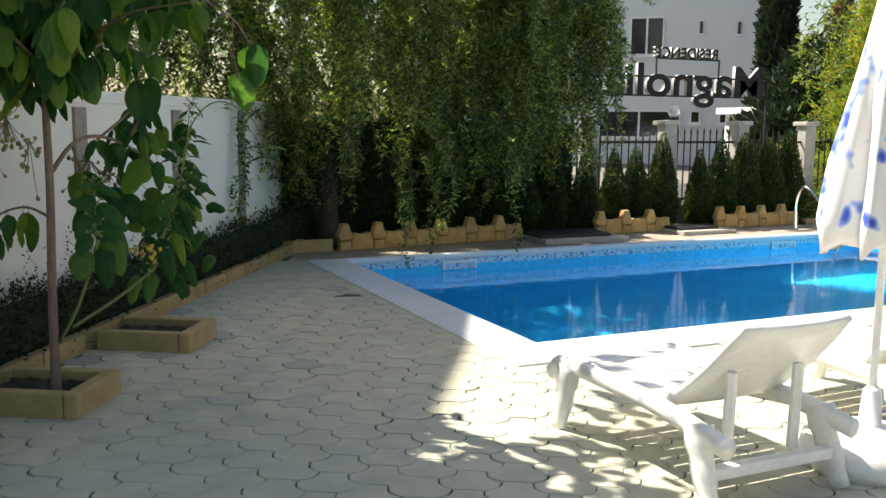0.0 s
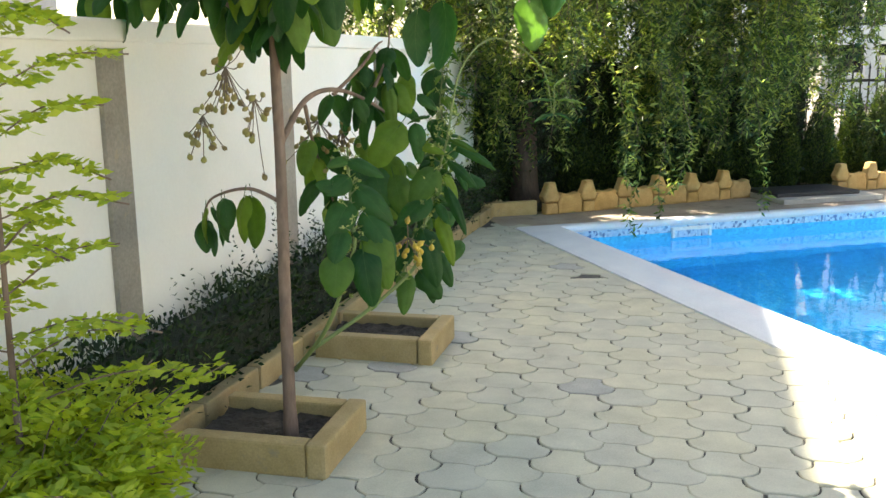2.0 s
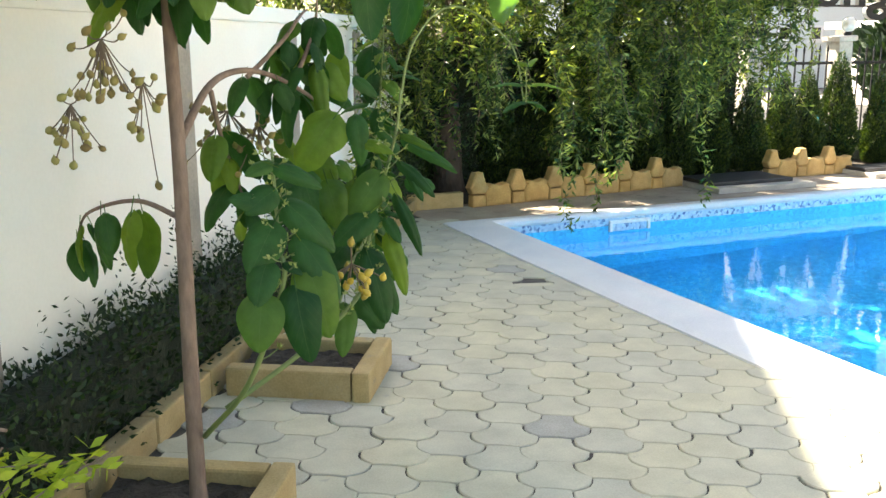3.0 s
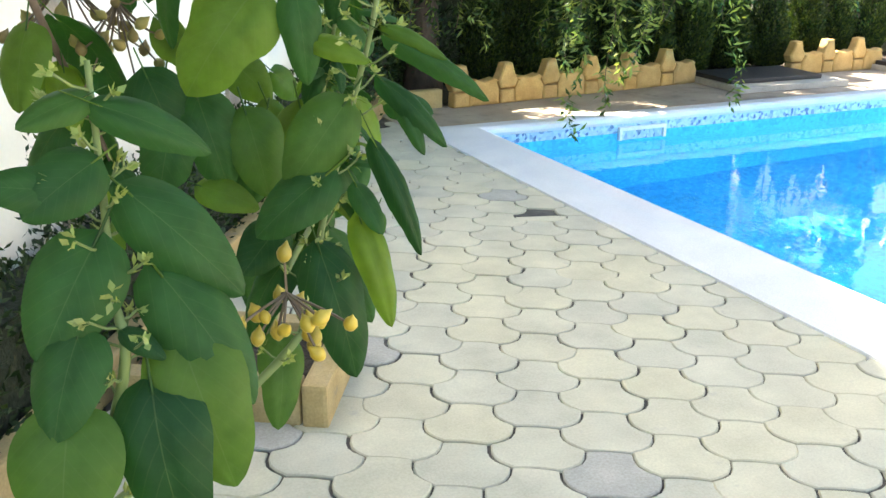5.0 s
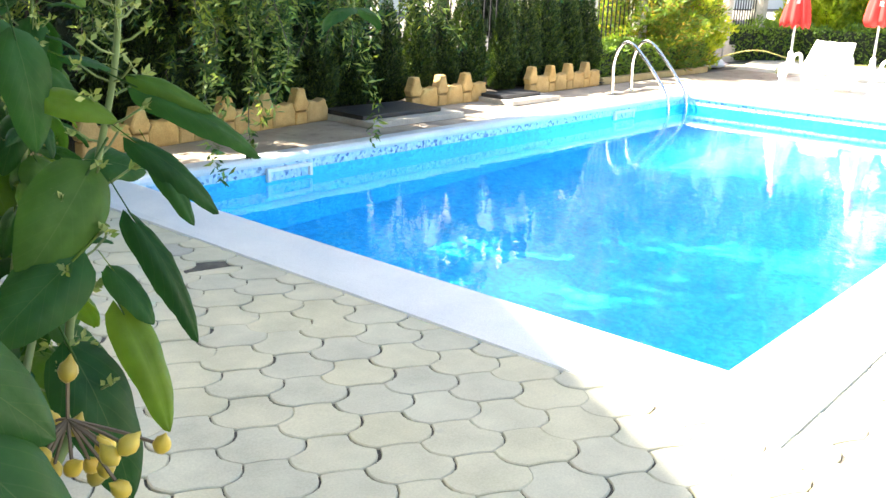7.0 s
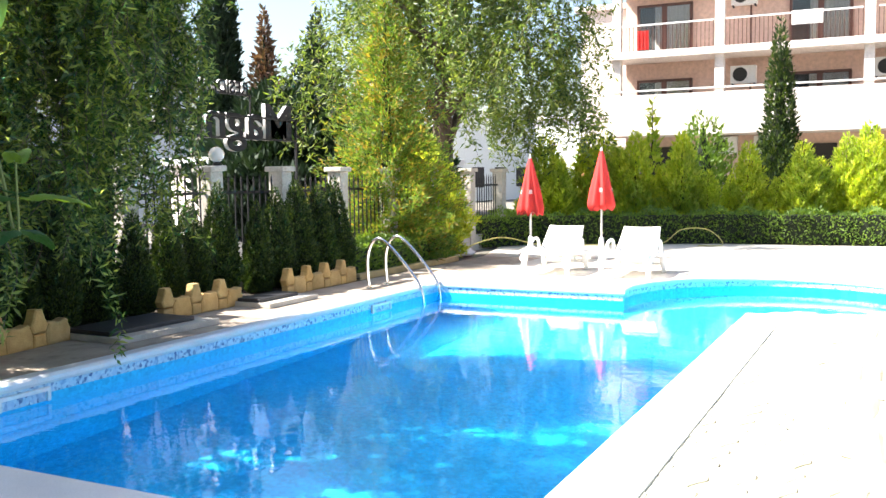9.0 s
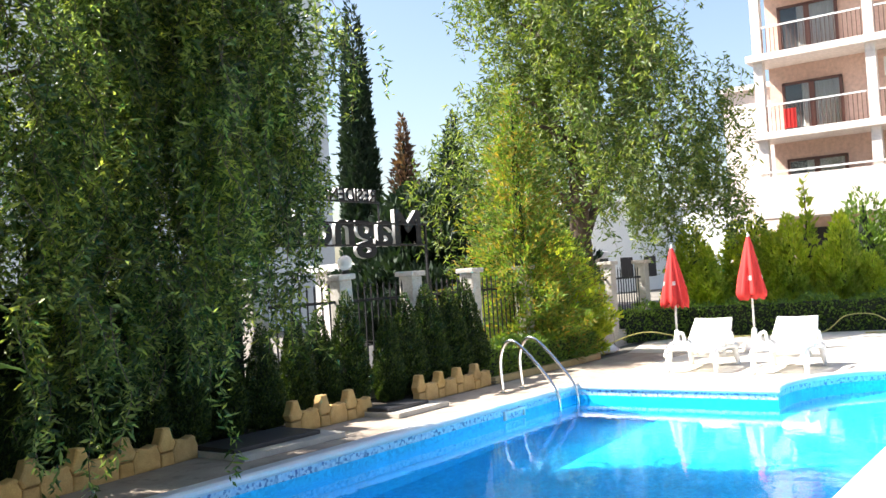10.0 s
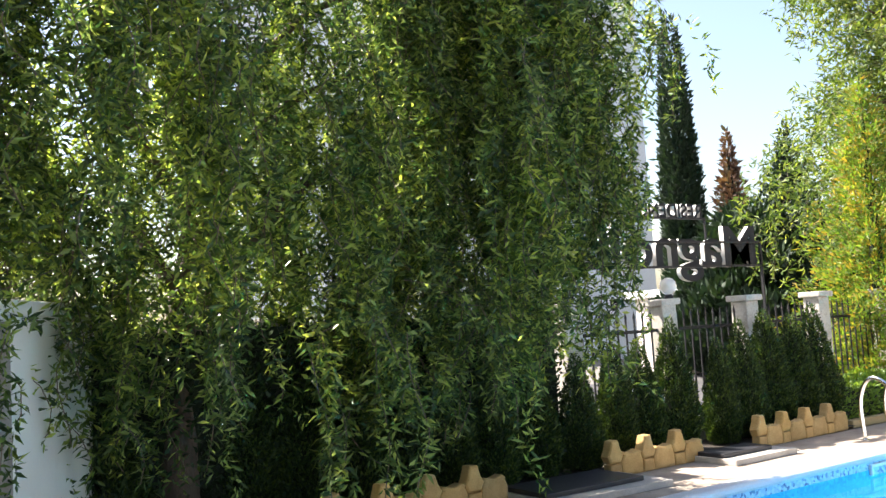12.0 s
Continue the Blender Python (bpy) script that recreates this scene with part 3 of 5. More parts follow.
def hatch(x0, y0, x1, y1, turn):
    c = ((x0 + x1) / 2, (y0 + y1) / 2, 0)
    w, d = (x1 - x0) / 2, (y1 - y0) / 2
    h = thing("hatch", "black rubber covered inspection hatch on a low grey rim", "hatch", c, turn, "deck hatches")
    part("rim", box(-w, -d, 0, w, d, 0.055, bevel=0.006), M_hatchrim, h)
    bm = bmesh.new()
    add_box(bm, -w + 0.02, -d + 0.15, 0.055, w - 0.18, d - 0.03, 0.095, bevel=0.008)
    part("cover", bm, M_hatch, h)


hatch(2.86, 4.62, 4.10, 5.36, -1.5)
hatch(5.13, 4.78, 6.04, 5.27, 0)


# ---- pool ladder ----
lad = thing("pool_ladder", "polished steel pool ladder with two curved handrails", "ladder", (7.05, POOL_Y, 0))
for s in (0, 0.46):
    x = s
    line = bend([(x + 0.05, 0.72, 0.0), (x + 0.03, 0.72, 0.40), (x, 0.60, 0.62), (x - 0.02, 0.42, 0.60), (x, 0.10, 0.26), (x, -0.07, -0.02), (x, -0.09, -0.45)], 10)
    part("handrail", tube(line, 0.021, 10), M_steel, lad, "", True)
    bm = lathe([(0.045, 0.0), (0.045, 0.012), (0.025, 0.02)], 16)
    bmesh.ops.translate(bm, vec=(x + 0.05, 0.72, 0), verts=bm.verts)
    part("flange", bm, M_steel, lad)
for z in (-0.30,):
    part("tread", box(0, -0.12, z, 0.46, -0.04, z + 0.025, bevel=0.005), M_steel, lad)


# ---- fence along the street ----
FY = 6.185
fence = thing("fence", "black iron fence between pale stone pillars", "fence", (0, FY, 0))
PILL = [-1.7, -0.2, 1.3, 2.9, 4.47, 5.88, 7.28, 8.70, 10.2, 11.75, 13.3, 14.85]
me_p = me_c = me_bar = None
for x in PILL:
    if me_p is None:
        b = part("pillar", box(-0.11, -0.11, -0.03, 0.11, 0.11, 1.50, bevel=0.012), M_stone, fence)
        me_p = b.data
        c = part("pillar_cap", box(-0.15, -0.15, 1.50, 0.15, 0.15, 1.57, bevel=0.015), M_stone, fence)
        me_c = c.data
    else:
        b, c = hang("pillar", me_p, fence), hang("pillar_cap", me_c, fence)
    b.location.x = c.location.x = x
    if x == 5.88:
        b.rotation_euler.y = c.rotation_euler.y = radians(-3)
        b.location.x = c.location.x = x + 0.06
for x0, x1 in zip(PILL, PILL[1:]):
    for z in (0.35, 1.22):
        part("rail", box(x0 + 0.11, -0.015, z, x1 - 0.11, 0.015, z + 0.035), M_iron, fence)
    n = int((x1 - x0 - 0.28) / 0.115)
    part("plinth", box(x0 + 0.11, -0.08, -0.03, x1 - 0.11, 0.08, 0.28), M_stone, fence)
    for k in range(n):
        if me_bar is None:
            bm = box(-0.008, -0.008, 0.28, 0.008, 0.008, 1.38)
            v = [bm.verts.new((sx * 0.018, sy * 0.006, 1.38)) for sx, sy in ((-1, -1), (1, -1), (1, 1), (-1, 1))]
            t = bm.verts.new((0, 0, 1.47))
            bm.faces.new(v)
            for i in range(4):
                bm.faces.new((v[i], v[(i + 1) % 4], t))
            bar = part("bar", bm, M_iron, fence)
            me_bar = bar.data
        else:
            bar = hang("bar", me_bar, fence)
        bar.location.x = x0 + 0.2 + (x1 - x0 - 0.4) * k / (n - 1)
lamp = thing("globe_lamp", "clear round globe lamp on a stone pillar", "lamp", (5.95, FY - 0.04, 1.57))
part("lamp_base", lathe([(0.05, 0), (0.05, 0.03), (0.035, 0.045)], 14), M_iron, lamp)
bm = bmesh.new()
bmesh.ops.create_uvsphere(bm, u_segments=20, v_segments=14, radius=0.095)
bmesh.ops.translate(bm, vec=(0, 0, 0.135), verts=bm.verts)
part("globe", bm, M_lamp, lamp, "", True)


# ---- sign, seen from behind ----
def letters(text, size, extrude, bold=0.0, spacing=1.0):
    cu = bpy.data.curves.new("letters", "FONT")
    cu.body, cu.size, cu.extrude, cu.offset, cu.align_x, cu.space_character = text, size, extrude, bold, 'LEFT', spacing
    ob = bpy.data.objects.new("letters", cu)
    scene.collection.objects.link(ob)
    bpy.context.view_layer.update()
    me = bpy.data.meshes.new_from_object(ob.evaluated_get(bpy.context.evaluated_depsgraph_get()))
    bpy.data.objects.remove(ob)
    return me


sign = thing("roof_sign", "black letter sign on a thin frame, seen from behind", "sign", (8.06, 6.57, 0))


def lettering(name, text, size, x_start, x_end, z, bold, label):
    me = letters(text, size, 0.03, bold)
    xs = [v.co.x for v in me.vertices]
    lo, hi = min(xs), max(xs)
    for v in me.vertices:
        u = (v.co.x - lo) / (hi - lo)
        v.co = (x_start + (x_end - x_start) * u, v.co.z, z + v.co.y)
    me.flip_normals()
    me.materials.clear()
    me.materials.append(M_letter)
    me.materials.append(M_letter_sunlit)
    me.update()
    # side faces take the painted sunlit colour, front and back stay black
    for p in me.polygons:
        p.material_index = 1 if abs(p.normal.y) < 0.5 else 0
    return hang(name, me, sign, label)


lettering("lettering", "Magnolia", 0.70, 0.0, -3.13, 1.945, 0.014, "large black letters of a name")
lettering("lettering", "RESIDENCE", 0.225, -0.97, -2.20, 2.53, 0.006, "small black letters")
for z in (1.93, 2.22):
    part("sign_rail", box(-3.21, -0.075, z, 0.06, -0.045, z + 0.025), M_iron, sign)
part("sign_rail", box(-2.2, -0.075, 2.50, -0.96, -0.045, 2.525), M_iron, sign)
for x in (-3.21, 0.035):
    part("sign_post", box(x, -0.075, 0.0, x + 0.03, -0.045, 2.245), M_iron, sign)
for x in (-2.2, -0.98):
    part("sign_post", box(x, -0.07, 2.245, x + 0.02, -0.05, 2.50), M_iron, sign)


# ---- neighbour's house beyond the garden wall, inferred from the deck's shade edge ----
# added shade caster: height and length are set by the shade it throws
nb = thing("neighbour_house", "tall plain cream house added beyond the garden wall to shade the deck", "house", (0, 0, 0), TURN)
part("wall", box(-14, 10.0, 0, 6.9, 18, 12.7), M_paleface, nb)
part("roof", box(-14.2, 9.98, 12.7, 7.0, 18.2, 12.82, bevel=0.02), M_greyface, nb)
for z in (1.2, 4.0, 6.8, 9.6):
    for k in range(7):
        part("window", box(-12 + k * 2.6, 9.95, z, -10.8 + k * 2.6, 10.0, z + 1.4), M_roomdark, nb)


# ---- trees ----
def limbs(bm, base, top, r0, n, spread, seed, lift=0.6):
    """Trunk with a few rising limbs; returns the limb tips."""
    r = np.random.default_rng(seed)
    base, top = Vector(base), Vector(top)
    line = bend([base, base.lerp(top, 0.35) + Vector((r.normal() * 0.08, r.normal() * 0.08, 0)), base.lerp(top, 0.7) + Vector((r.normal() * 0.12, r.normal() * 0.12, 0)), top], 6)
    add_tube(bm, line, [r0 * (1 - 0.7 * i / (len(line) - 1)) * (1.25 if i == 0 else 1) for i in range(len(line))], 10)
    tips = []
    for k in range(n):
        f = 0.35 + 0.6 * k / n
        p = base.lerp(top, f)
        ang = k * 2.4 + r.uniform(-0.4, 0.4)
        L = spread * r.uniform(0.6, 1.0)
        q = p + Vector((math.cos(ang) * L * 0.5, math.sin(ang) * L * 0.5, L * lift))
        e = p + Vector((math.cos(ang) * L, math.sin(ang) * L, L * lift * 1.25))
        ln = bend([p, q, e], 6)
        rr = r0 * (1 - 0.7 * f) * 0.6
        add_tube(bm, ln, [rr * (1 - 0.75 * i / (len(ln) - 1)) for i in range(len(ln))], 7)
        tips.append(e)
    return tips


def strands(seed, bunches, each, centre, rx, ry, z_low, z_top, step, drop_lo, drop_hi, floor_z, tight=0.10, curl=0.07, leaves=3):
    """Hanging willow twigs in separate bunches: leaf places and directions, and twig lines."""
    r = np.random.default_rng(seed)
    pos, al, lines = [], [], []
    for _b in range(bunches):
        ang, rad = r.uniform(0, 2 * math.pi), r.uniform(0.04, 1.0) ** 0.55
        lump = 1 + 0.13 * math.sin(ang * 5 + seed) + 0.08 * math.sin(ang * 11)
        bx, by = centre[0] + rx * rad * lump * math.cos(ang), centre[1] + ry * rad * lump * math.sin(ang)
        dome = z_low + (z_top - z_low) * max(0.02, 1 - rad ** 3) ** 0.5
        bz = dome - r.uniform(0, 1) ** 1.5 * (dome - z_low) * 0.9
        drop = r.uniform(drop_lo, drop_hi)
        lean, lean_a = r.uniform(0.05, 0.45), ang + r.normal() * 0.9
        size = tight * r.uniform(0.7, 1.5)
        for _s in range(int(each * r.uniform(0.6, 1.4))):
            x, y, z = bx + r.normal() * size, by + r.normal() * size, bz + r.normal() * size * 1.2
            L = drop * r.uniform(0.35, 1.1)
            zend = max(floor_z + abs(r.normal()) * 0.5, z - L)
            if zend > z - 0.2:
                continue
            n = max(5, int((z - zend) / step))
            ph, ph2, wob = r.uniform(0, 6.28), r.uniform(0, 6.28), r.uniform(0.5, 1.5) * curl
            flare = r.normal(size=2) * size * 0.7
            pts = []
            for i in range(n):
                f = i / n
                d = i * step
                o = lean * math.sin(min(1, f * 2.5) * math.pi / 2)
                qx = x + math.cos(lean_a) * o + flare[0] * f + wob * math.sin(d * 9 + ph)
                qy = y + math.sin(lean_a) * o + flare[1] * f + wob * math.cos(d * 8 + ph2)
                qz = z - (z - zend) * f + 0.12 * math.sin(min(1, f * 4) * math.pi) + 0.4 * wob * math.sin(d * 13 + ph2)
                pts.append((qx, qy, qz))
                for _k in range(leaves):
                    a2 = r.uniform(0, 6.28)
                    pos.append((qx + r.normal() * 0.015, qy + r.normal() * 0.015, qz + r.normal() * step * 0.5))
                    al.append((math.cos(a2) * 0.8, math.sin(a2) * 0.8, -0.35 + r.normal() * 0.6))
            lines.append(pts[::3])
    return np.array(pos), np.array(al), lines


def weeping_willow(label, base, top, r0, spec, mat, leaf, seed, n_limbs, spread):
    t = thing("willow_tree", label, "tree")
    bm = bmesh.new()
    limbs(bm, base, top, r0, n_limbs, spread, seed)
    part("trunk", bm, M_barkdark, t, "", True)
    pos, al, lines = [], [], []
    for sp in spec:
        p, a, ln = strands(*sp)
        pos.append(p), al.append(a)
        lines += ln
    pos, al = np.concatenate(pos), np.concatenate(al)
    r = np.random.default_rng(seed)
    me = leaf_cloud("crown", pos, al, r.uniform(0.65, 1.35, len(pos)) * leaf, r.uniform(0.7, 1.2, len(pos)) * leaf * 0.30, mat, 0.3)
    hang("crown", me, t)["kind"] = "stuff"
    bm = bmesh.new()
    for ln in lines[::2]:
        if len(ln) > 2:
            add_tube(bm, ln, 0.0035, 3, False)
    hang_twigs = part("twig_mass", bm, M_twig, t)
    hang_twigs["kind"] = "stuff"
    return t


weeping_willow("large weeping willow with long hanging green twigs", (0.35, 5.75, 0), (0.7, 6.1, 4.2), 0.15,
               [(3, 31, 11, (0.6, 5.95), 2.2, 1.0, 2.0, 3.9, 0.034, 1.2, 3.0, 0.25),
                (5, 30, 10, (-0.1, 4.7), 1.35, 0.6, 2.4, 5.9, 0.034, 0.9, 2.8, 0.4),
                (16, 17, 10, (-1.2, 5.3), 0.8, 0.6, 2.2, 5.0, 0.034, 0.9, 2.6, 0.5),
                (18, 16, 11, (1.0, 5.1), 1.1, 0.7, 2.4, 5.9, 0.034, 0.9, 2.8, 0.4),
                (6, 50, 14, (2.55, 5.1), 1.0, 0.8, 2.6, 5.7, 0.034, 1.4, 3.8, 0.6),
                (9, 9, 4, (3.75, 4.7), 0.7, 0.4, 3.3, 4.4, 0.034, 0.4, 1.1, 2.7),
                (10, 11, 6, (3.15, 4.8), 0.45, 0.7, 2.2, 4.8, 0.034, 0.8, 2.4, 1.0),
                (8, 14, 5, (0.8, 4.58), 1.7, 0.28, 1.5, 2.4, 0.034, 1.1, 2.0, 0.28, 0.07, 0.05, 3),
                (17, 5, 3, (0.75, 4.12), 1.0, 0.16, 1.3, 1.8, 0.03, 1.6, 2.4, -0.08, 0.04, 0.03, 3)], M_willow, 0.078, 11, 11, 1.9)
weeping_willow("tall pale willow beyond the clipped hedge", (14.6, 7.3, 0), (14.7, 7.3, 6.0), 0.28,
               [(13, 95, 9, (14.8, 7.2), 3.1, 2.6, 3.0, 9.8, 0.08, 0.9, 2.8, 1.2, 0.2, 0.12),
                (14, 55, 9, (14.7, 7.3), 1.8, 1.7, 5.0, 10.6, 0.08, 0.8, 2.4, 2.0, 0.2, 0.12),
                (15, 40, 8, (14.9, 7.1), 2.6, 2.4, 2.4, 5.8, 0.08, 0.7, 2.2, 1.7, 0.2, 0.12)], M_willow2, 0.14, 12, 12, 2.0)


def spray_cone(name, h, r, n, leaf, mat, seed, taper=1.0, belly=0.25, ragged=0.12, upright=0.9, thin=0.45):
    """Foliage of a conifer: sprays standing off a ragged cone."""
    q = np.random.default_rng(seed)
    z = h * (1 - np.sqrt(q.uniform(0, 1, n)) * 0.985)
    ang = q.uniform(0, 2 * math.pi, n)
    f = z / h
    prof = np.where(f < belly, 0.72 + 0.28 * f / belly, np.clip((1 - f) / (1 - belly), 0, 1) ** taper)
    lump = 1 + ragged * np.sin(ang * 4 + f * 21 + seed) + ragged * np.sin(ang * 7 - f * 33)
    rad = r * prof * lump * (1 - q.uniform(0, 1, n) ** 2 * 0.45)
    pos = np.stack([rad * np.cos(ang), rad * np.sin(ang), z + 0.02], 1)
    al = np.stack([np.cos(ang) * 0.6 + q.normal(size=n) * 0.35, np.sin(ang) * 0.6 + q.normal(size=n) * 0.35, upright + q.normal(size=n) * 0.35], 1)
    return leaf_cloud(name, pos, al, q.uniform(0.6, 1.4, n) * leaf, q.uniform(0.6, 1.2, n) * leaf * thin, mat)


def conifer(name, label, at, h, r, n, leaf, mat, seed, group="", turn=0.0, me=None, **k):
    t = thing(name, label, "conifer", at, turn, group)
    part("trunk", tube([(0, 0, -0.02), (0.01, 0, h * 0.5), (0, 0, h * 0.93)], [max(0.012, r * 0.1), max(0.01, r * 0.07), 0.006], 7), M_bark, t)
    hang("foliage", me or spray_cone("foliage", h, r, n, leaf, mat, seed, **k), t)["kind"] = "stuff"
    # near-black solid core, painted as the shade within the crown
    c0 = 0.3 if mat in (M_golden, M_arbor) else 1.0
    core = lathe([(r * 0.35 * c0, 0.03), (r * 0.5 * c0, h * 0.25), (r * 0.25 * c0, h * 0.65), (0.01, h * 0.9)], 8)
    part("shade_core", core, M_foliageshade, t)
    return t


th = conifer("thuja", "small dark green columnar thuja in the fence bed", (4.62, 5.75, 0), 1.15, 0.215, 14000, 0.032, M_thuja, 21, "thujas along the fence", taper=0.7, ragged=0.06)
r_th = np.random.default_rng(4)
# the copies with x below 3 are added to darken under the willow
for x, y, s in ((5.02, 5.78, 1.02), (5.46, 5.74, 1.18), (6.12, 5.7, 0.98), (6.58, 5.76, 1.12), (7.05, 5.78, 1.2), (7.52, 5.76, 1.14), (7.95, 5.78, 1.22), (4.1, 5.7, 0.95), (3.6, 5.75, 1.05), (3.1, 5.7, 1.1), (2.65, 5.8, 1.2), (2.2, 5.75, 1.1), (1.8, 5.85, 1.25), (1.35, 5.8, 1.15), (0.95, 5.9, 1.2), (-0.1, 5.9, 1.2), (-0.5, 5.95, 1.1), (-0.9, 5.9, 1.2)):
    c = copy_thing(th, pose(x, y, 0, 0, 0, r_th.uniform(0, 360)))
    c.scale = (s * r_th.uniform(0.9, 1.15), s * r_th.uniform(0.9, 1.15), s)

conifer("golden_conifer", "tall yellow green conifer with a rusty crown", (10.2, 6.2, 0), 4.5, 0.78, 26000, 0.10, M_golden, 31, "", taper=0.85, belly=0.2, ragged=0.5, upright=0.3, thin=0.28)
conifer("golden_conifer", "broad bright yellow green conifer bush", (11.55, 6.15, 0), 2.1, 0.66, 16000, 0.09, M_arbor, 32, "", taper=0.7, belly=0.3, ragged=0.2, upright=0.7)
ar = conifer("arborvitae", "bright green arborvitae behind the long hedge", (16.6, 5.5, 0), 1.75, 0.42, 9000, 0.085, M_arbor, 41, "arborvitae row behind the hedge", taper=0.6, ragged=0.22)
r_ar = np.random.default_rng(9)
for k in range(26):
    y = 6.2 - k * 0.46 + r_ar.normal() * 0.1
    c = copy_thing(ar, pose(17.4 + (6 - y) * 0.08 + r_ar.normal() * 0.25, y, 0, 0, 0, r_ar.uniform(0, 360)))
    s = r_ar.uniform(0.7, 1.5)
    c.scale = (s * r_ar.uniform(0.75, 1.0), s * r_ar.uniform(0.75, 1.0), s)
conifer("young_conifer", "slim light green young conifer above the hedge", (18.0, 3.75, 0), 3.2, 0.3, 900, 0.16, M_arbor, 42, "", taper=1.4, ragged=0.3)
conifer("dark_juniper", "narrow grey green juniper beside the flats", (24.0, 1.7, 0), 5.6, 0.5, 9000, 0.13, M_thuja, 43, "", taper=0.6, ragged=0.15)
pine = conifer("small_pine", "bushy green pine behind the hedge", (20.0, 3.0, 0), 2.9, 0.6, 5000, 0.13, M_hedgefar, 44, "", taper=0.5, belly=0.6, ragged=0.2)


def on_ray(dx, dy, dist):
    return (-2.31 + dx * dist, -1.37 + dy * dist, 0)


conifer("cypress", "tall narrow black green cypress", on_ray(0.7576, 0.6527, 23.5), 8.7, 0.5, 19000, 0.15, M_cypress, 51, "", taper=0.45, belly=0.3, ragged=0.1)
conifer("browned_conifer", "ragged conifer with browned top", on_ray(0.7892, 0.6141, 29), 6.7, 0.85, 6000, 0.22, M_drycon, 52, "", taper=1.2, belly=0.2, ragged=0.35, upright=0.5)
conifer("browned_conifer", "dark ragged conifer with thin top", on_ray(0.8209, 0.571, 26.5), 6.2, 1.6, 9000, 0.20, M_cypress, 53, "", taper=1.25, belly=0.2, ragged=0.35, upright=0.5)
dk = conifer("dark_conifer", "black green spreading conifer across the street", on_ray(0.797, 0.604, 22.0), 3.7, 1.7, 15000, 0.24, M_cypress, 54, "dark conifers across the street", taper=0.5, belly=0.4, ragged=0.2)
for dx, dy, d, s in ((0.778, 0.628, 22.5, 0.7), (0.82, 0.572, 22.5, 0.9), (0.84, 0.543, 23, 0.85), (0.86, 0.51, 27, 1.0)):
    c = copy_thing(dk, pose(*on_ray(dx, dy, d), 0, 0, 70 * d))
    c.scale = (s, s, 0.5 + s * 0.5)


# ---- sun loungers and umbrellas ----
def lounger(label, at, turn, group, raise_=29, arms=False):
    """White plastic lounger: local x runs from foot to head."""
    g = thing("sun_lounger", label, "sun lounger", at, turn, group)
    Wd, L, H = 0.33, 0.88, 0.33
    for s in (-1, 1):
        line = bend([(0.0, s * Wd, 0.26), (0.12, s * Wd, H), (0.5, s * Wd, H + 0.01), (L, s * Wd, H), (L + 0.42, s * Wd, H - 0.05)], 6)
        bm = bmesh.new()
        add_tube(bm, line, 0.046, 8)
        bmesh.ops.scale(bm, vec=(1, 0.75, 1), space=Matrix.Translation((0, -s * Wd, 0)), verts=bm.verts)
        part("side_rail", bm, M_plastic, g, "", True)
        for x, lean in ((0.16, -0.06), (1.12, 0.12)):
            bm = bmesh.new()
            add_tube(bm, bend([(x, s * Wd, H), (x + lean * 0.35, s * (Wd + 0.015), 0.18), (x + lean, s * (Wd + 0.03), 0.0)], 5), [0.078] * 4 + [0.064] * 4 + [0.052] * 3, 8)
            bmesh.ops.scale(bm, vec=(1, 0.6, 1), space=Matrix.Translation((0, -s * Wd, 0)), verts=bm.verts)
            part("leg", bm, M_plastic, g, "", True)
        if not arms:
            continue
        bm = bmesh.new()
        add_tube(bm, bend([(0.62, s * (Wd + 0.02), H), (0.56, s * (Wd + 0.03), H + 0.12), (0.64, s * (Wd + 0.03), H + 0.20), (0.86, s * (Wd + 0.03), H + 0.21), (0.95, s * (Wd + 0.03), H + 0.12), (0.98, s * (Wd + 0.02), H)], 6), 0.026, 8)
        part("armrest", bm, M_plastic, g, "", True)
    for k in range(9):
        x = 0.05 + k * 0.095
        part("slat", box(x, -Wd, H + 0.005, x + 0.075, Wd, H + 0.027, bevel=0.006), M_plastic, g)
    part("cross_bar", box(1.16, -Wd, 0.12, 1.22, Wd, 0.17, bevel=0.01), M_plastic, g)
    ang = radians(raise_)
    bm = bmesh.new()
    n = 9
    for layer, off in ((0, 0.0), (1, -0.028)):
        for i in range(n):
            u = i / (n - 1)
            xx = L - 0.03 + u * 0.60 * math.cos(ang)
            zz = H + 0.02 + u * 0.60 * math.sin(ang) - 0.05 * math.sin(u * math.pi) * 0.6
            for s in (-1, -0.5, 0, 0.5, 1):
                bm.verts.new((xx - off * math.sin(ang), s * (Wd - 0.02 - 0.03 * u * u), zz + off * math.cos(ang) - 0.012 * (1 - s * s)))
    bm.verts.ensure_lookup_table()
    V = lambda l_, i, s: bm.verts[l_ * n * 5 + i * 5 + s]
    for i in range(n - 1):
        for s in range(4):
            bm.faces.new((V(0, i, s), V(0, i, s + 1), V(0, i + 1, s + 1), V(0, i + 1, s)))
            bm.faces.new((V(1, i, s), V(1, i + 1, s), V(1, i + 1, s + 1), V(1, i, s + 1)))
        for s in (0, 4):
            bm.faces.new((V(0, i, s), V(0, i + 1, s), V(1, i + 1, s), V(1, i, s)))
    for i in (0, n - 1):
        for s in range(4):
            bm.faces.new((V(0, i, s), V(0, i, s + 1), V(1, i, s + 1), V(1, i, s)))
    part("backrest", bm, M_plastic, g, "", True)
    for s in (-0.18, 0.18):
        part("prop", tube([(L + 0.25, s, H + 0.2), (L + 0.24, s, 0.16)], 0.024, 6), M_plastic, g)
    return g


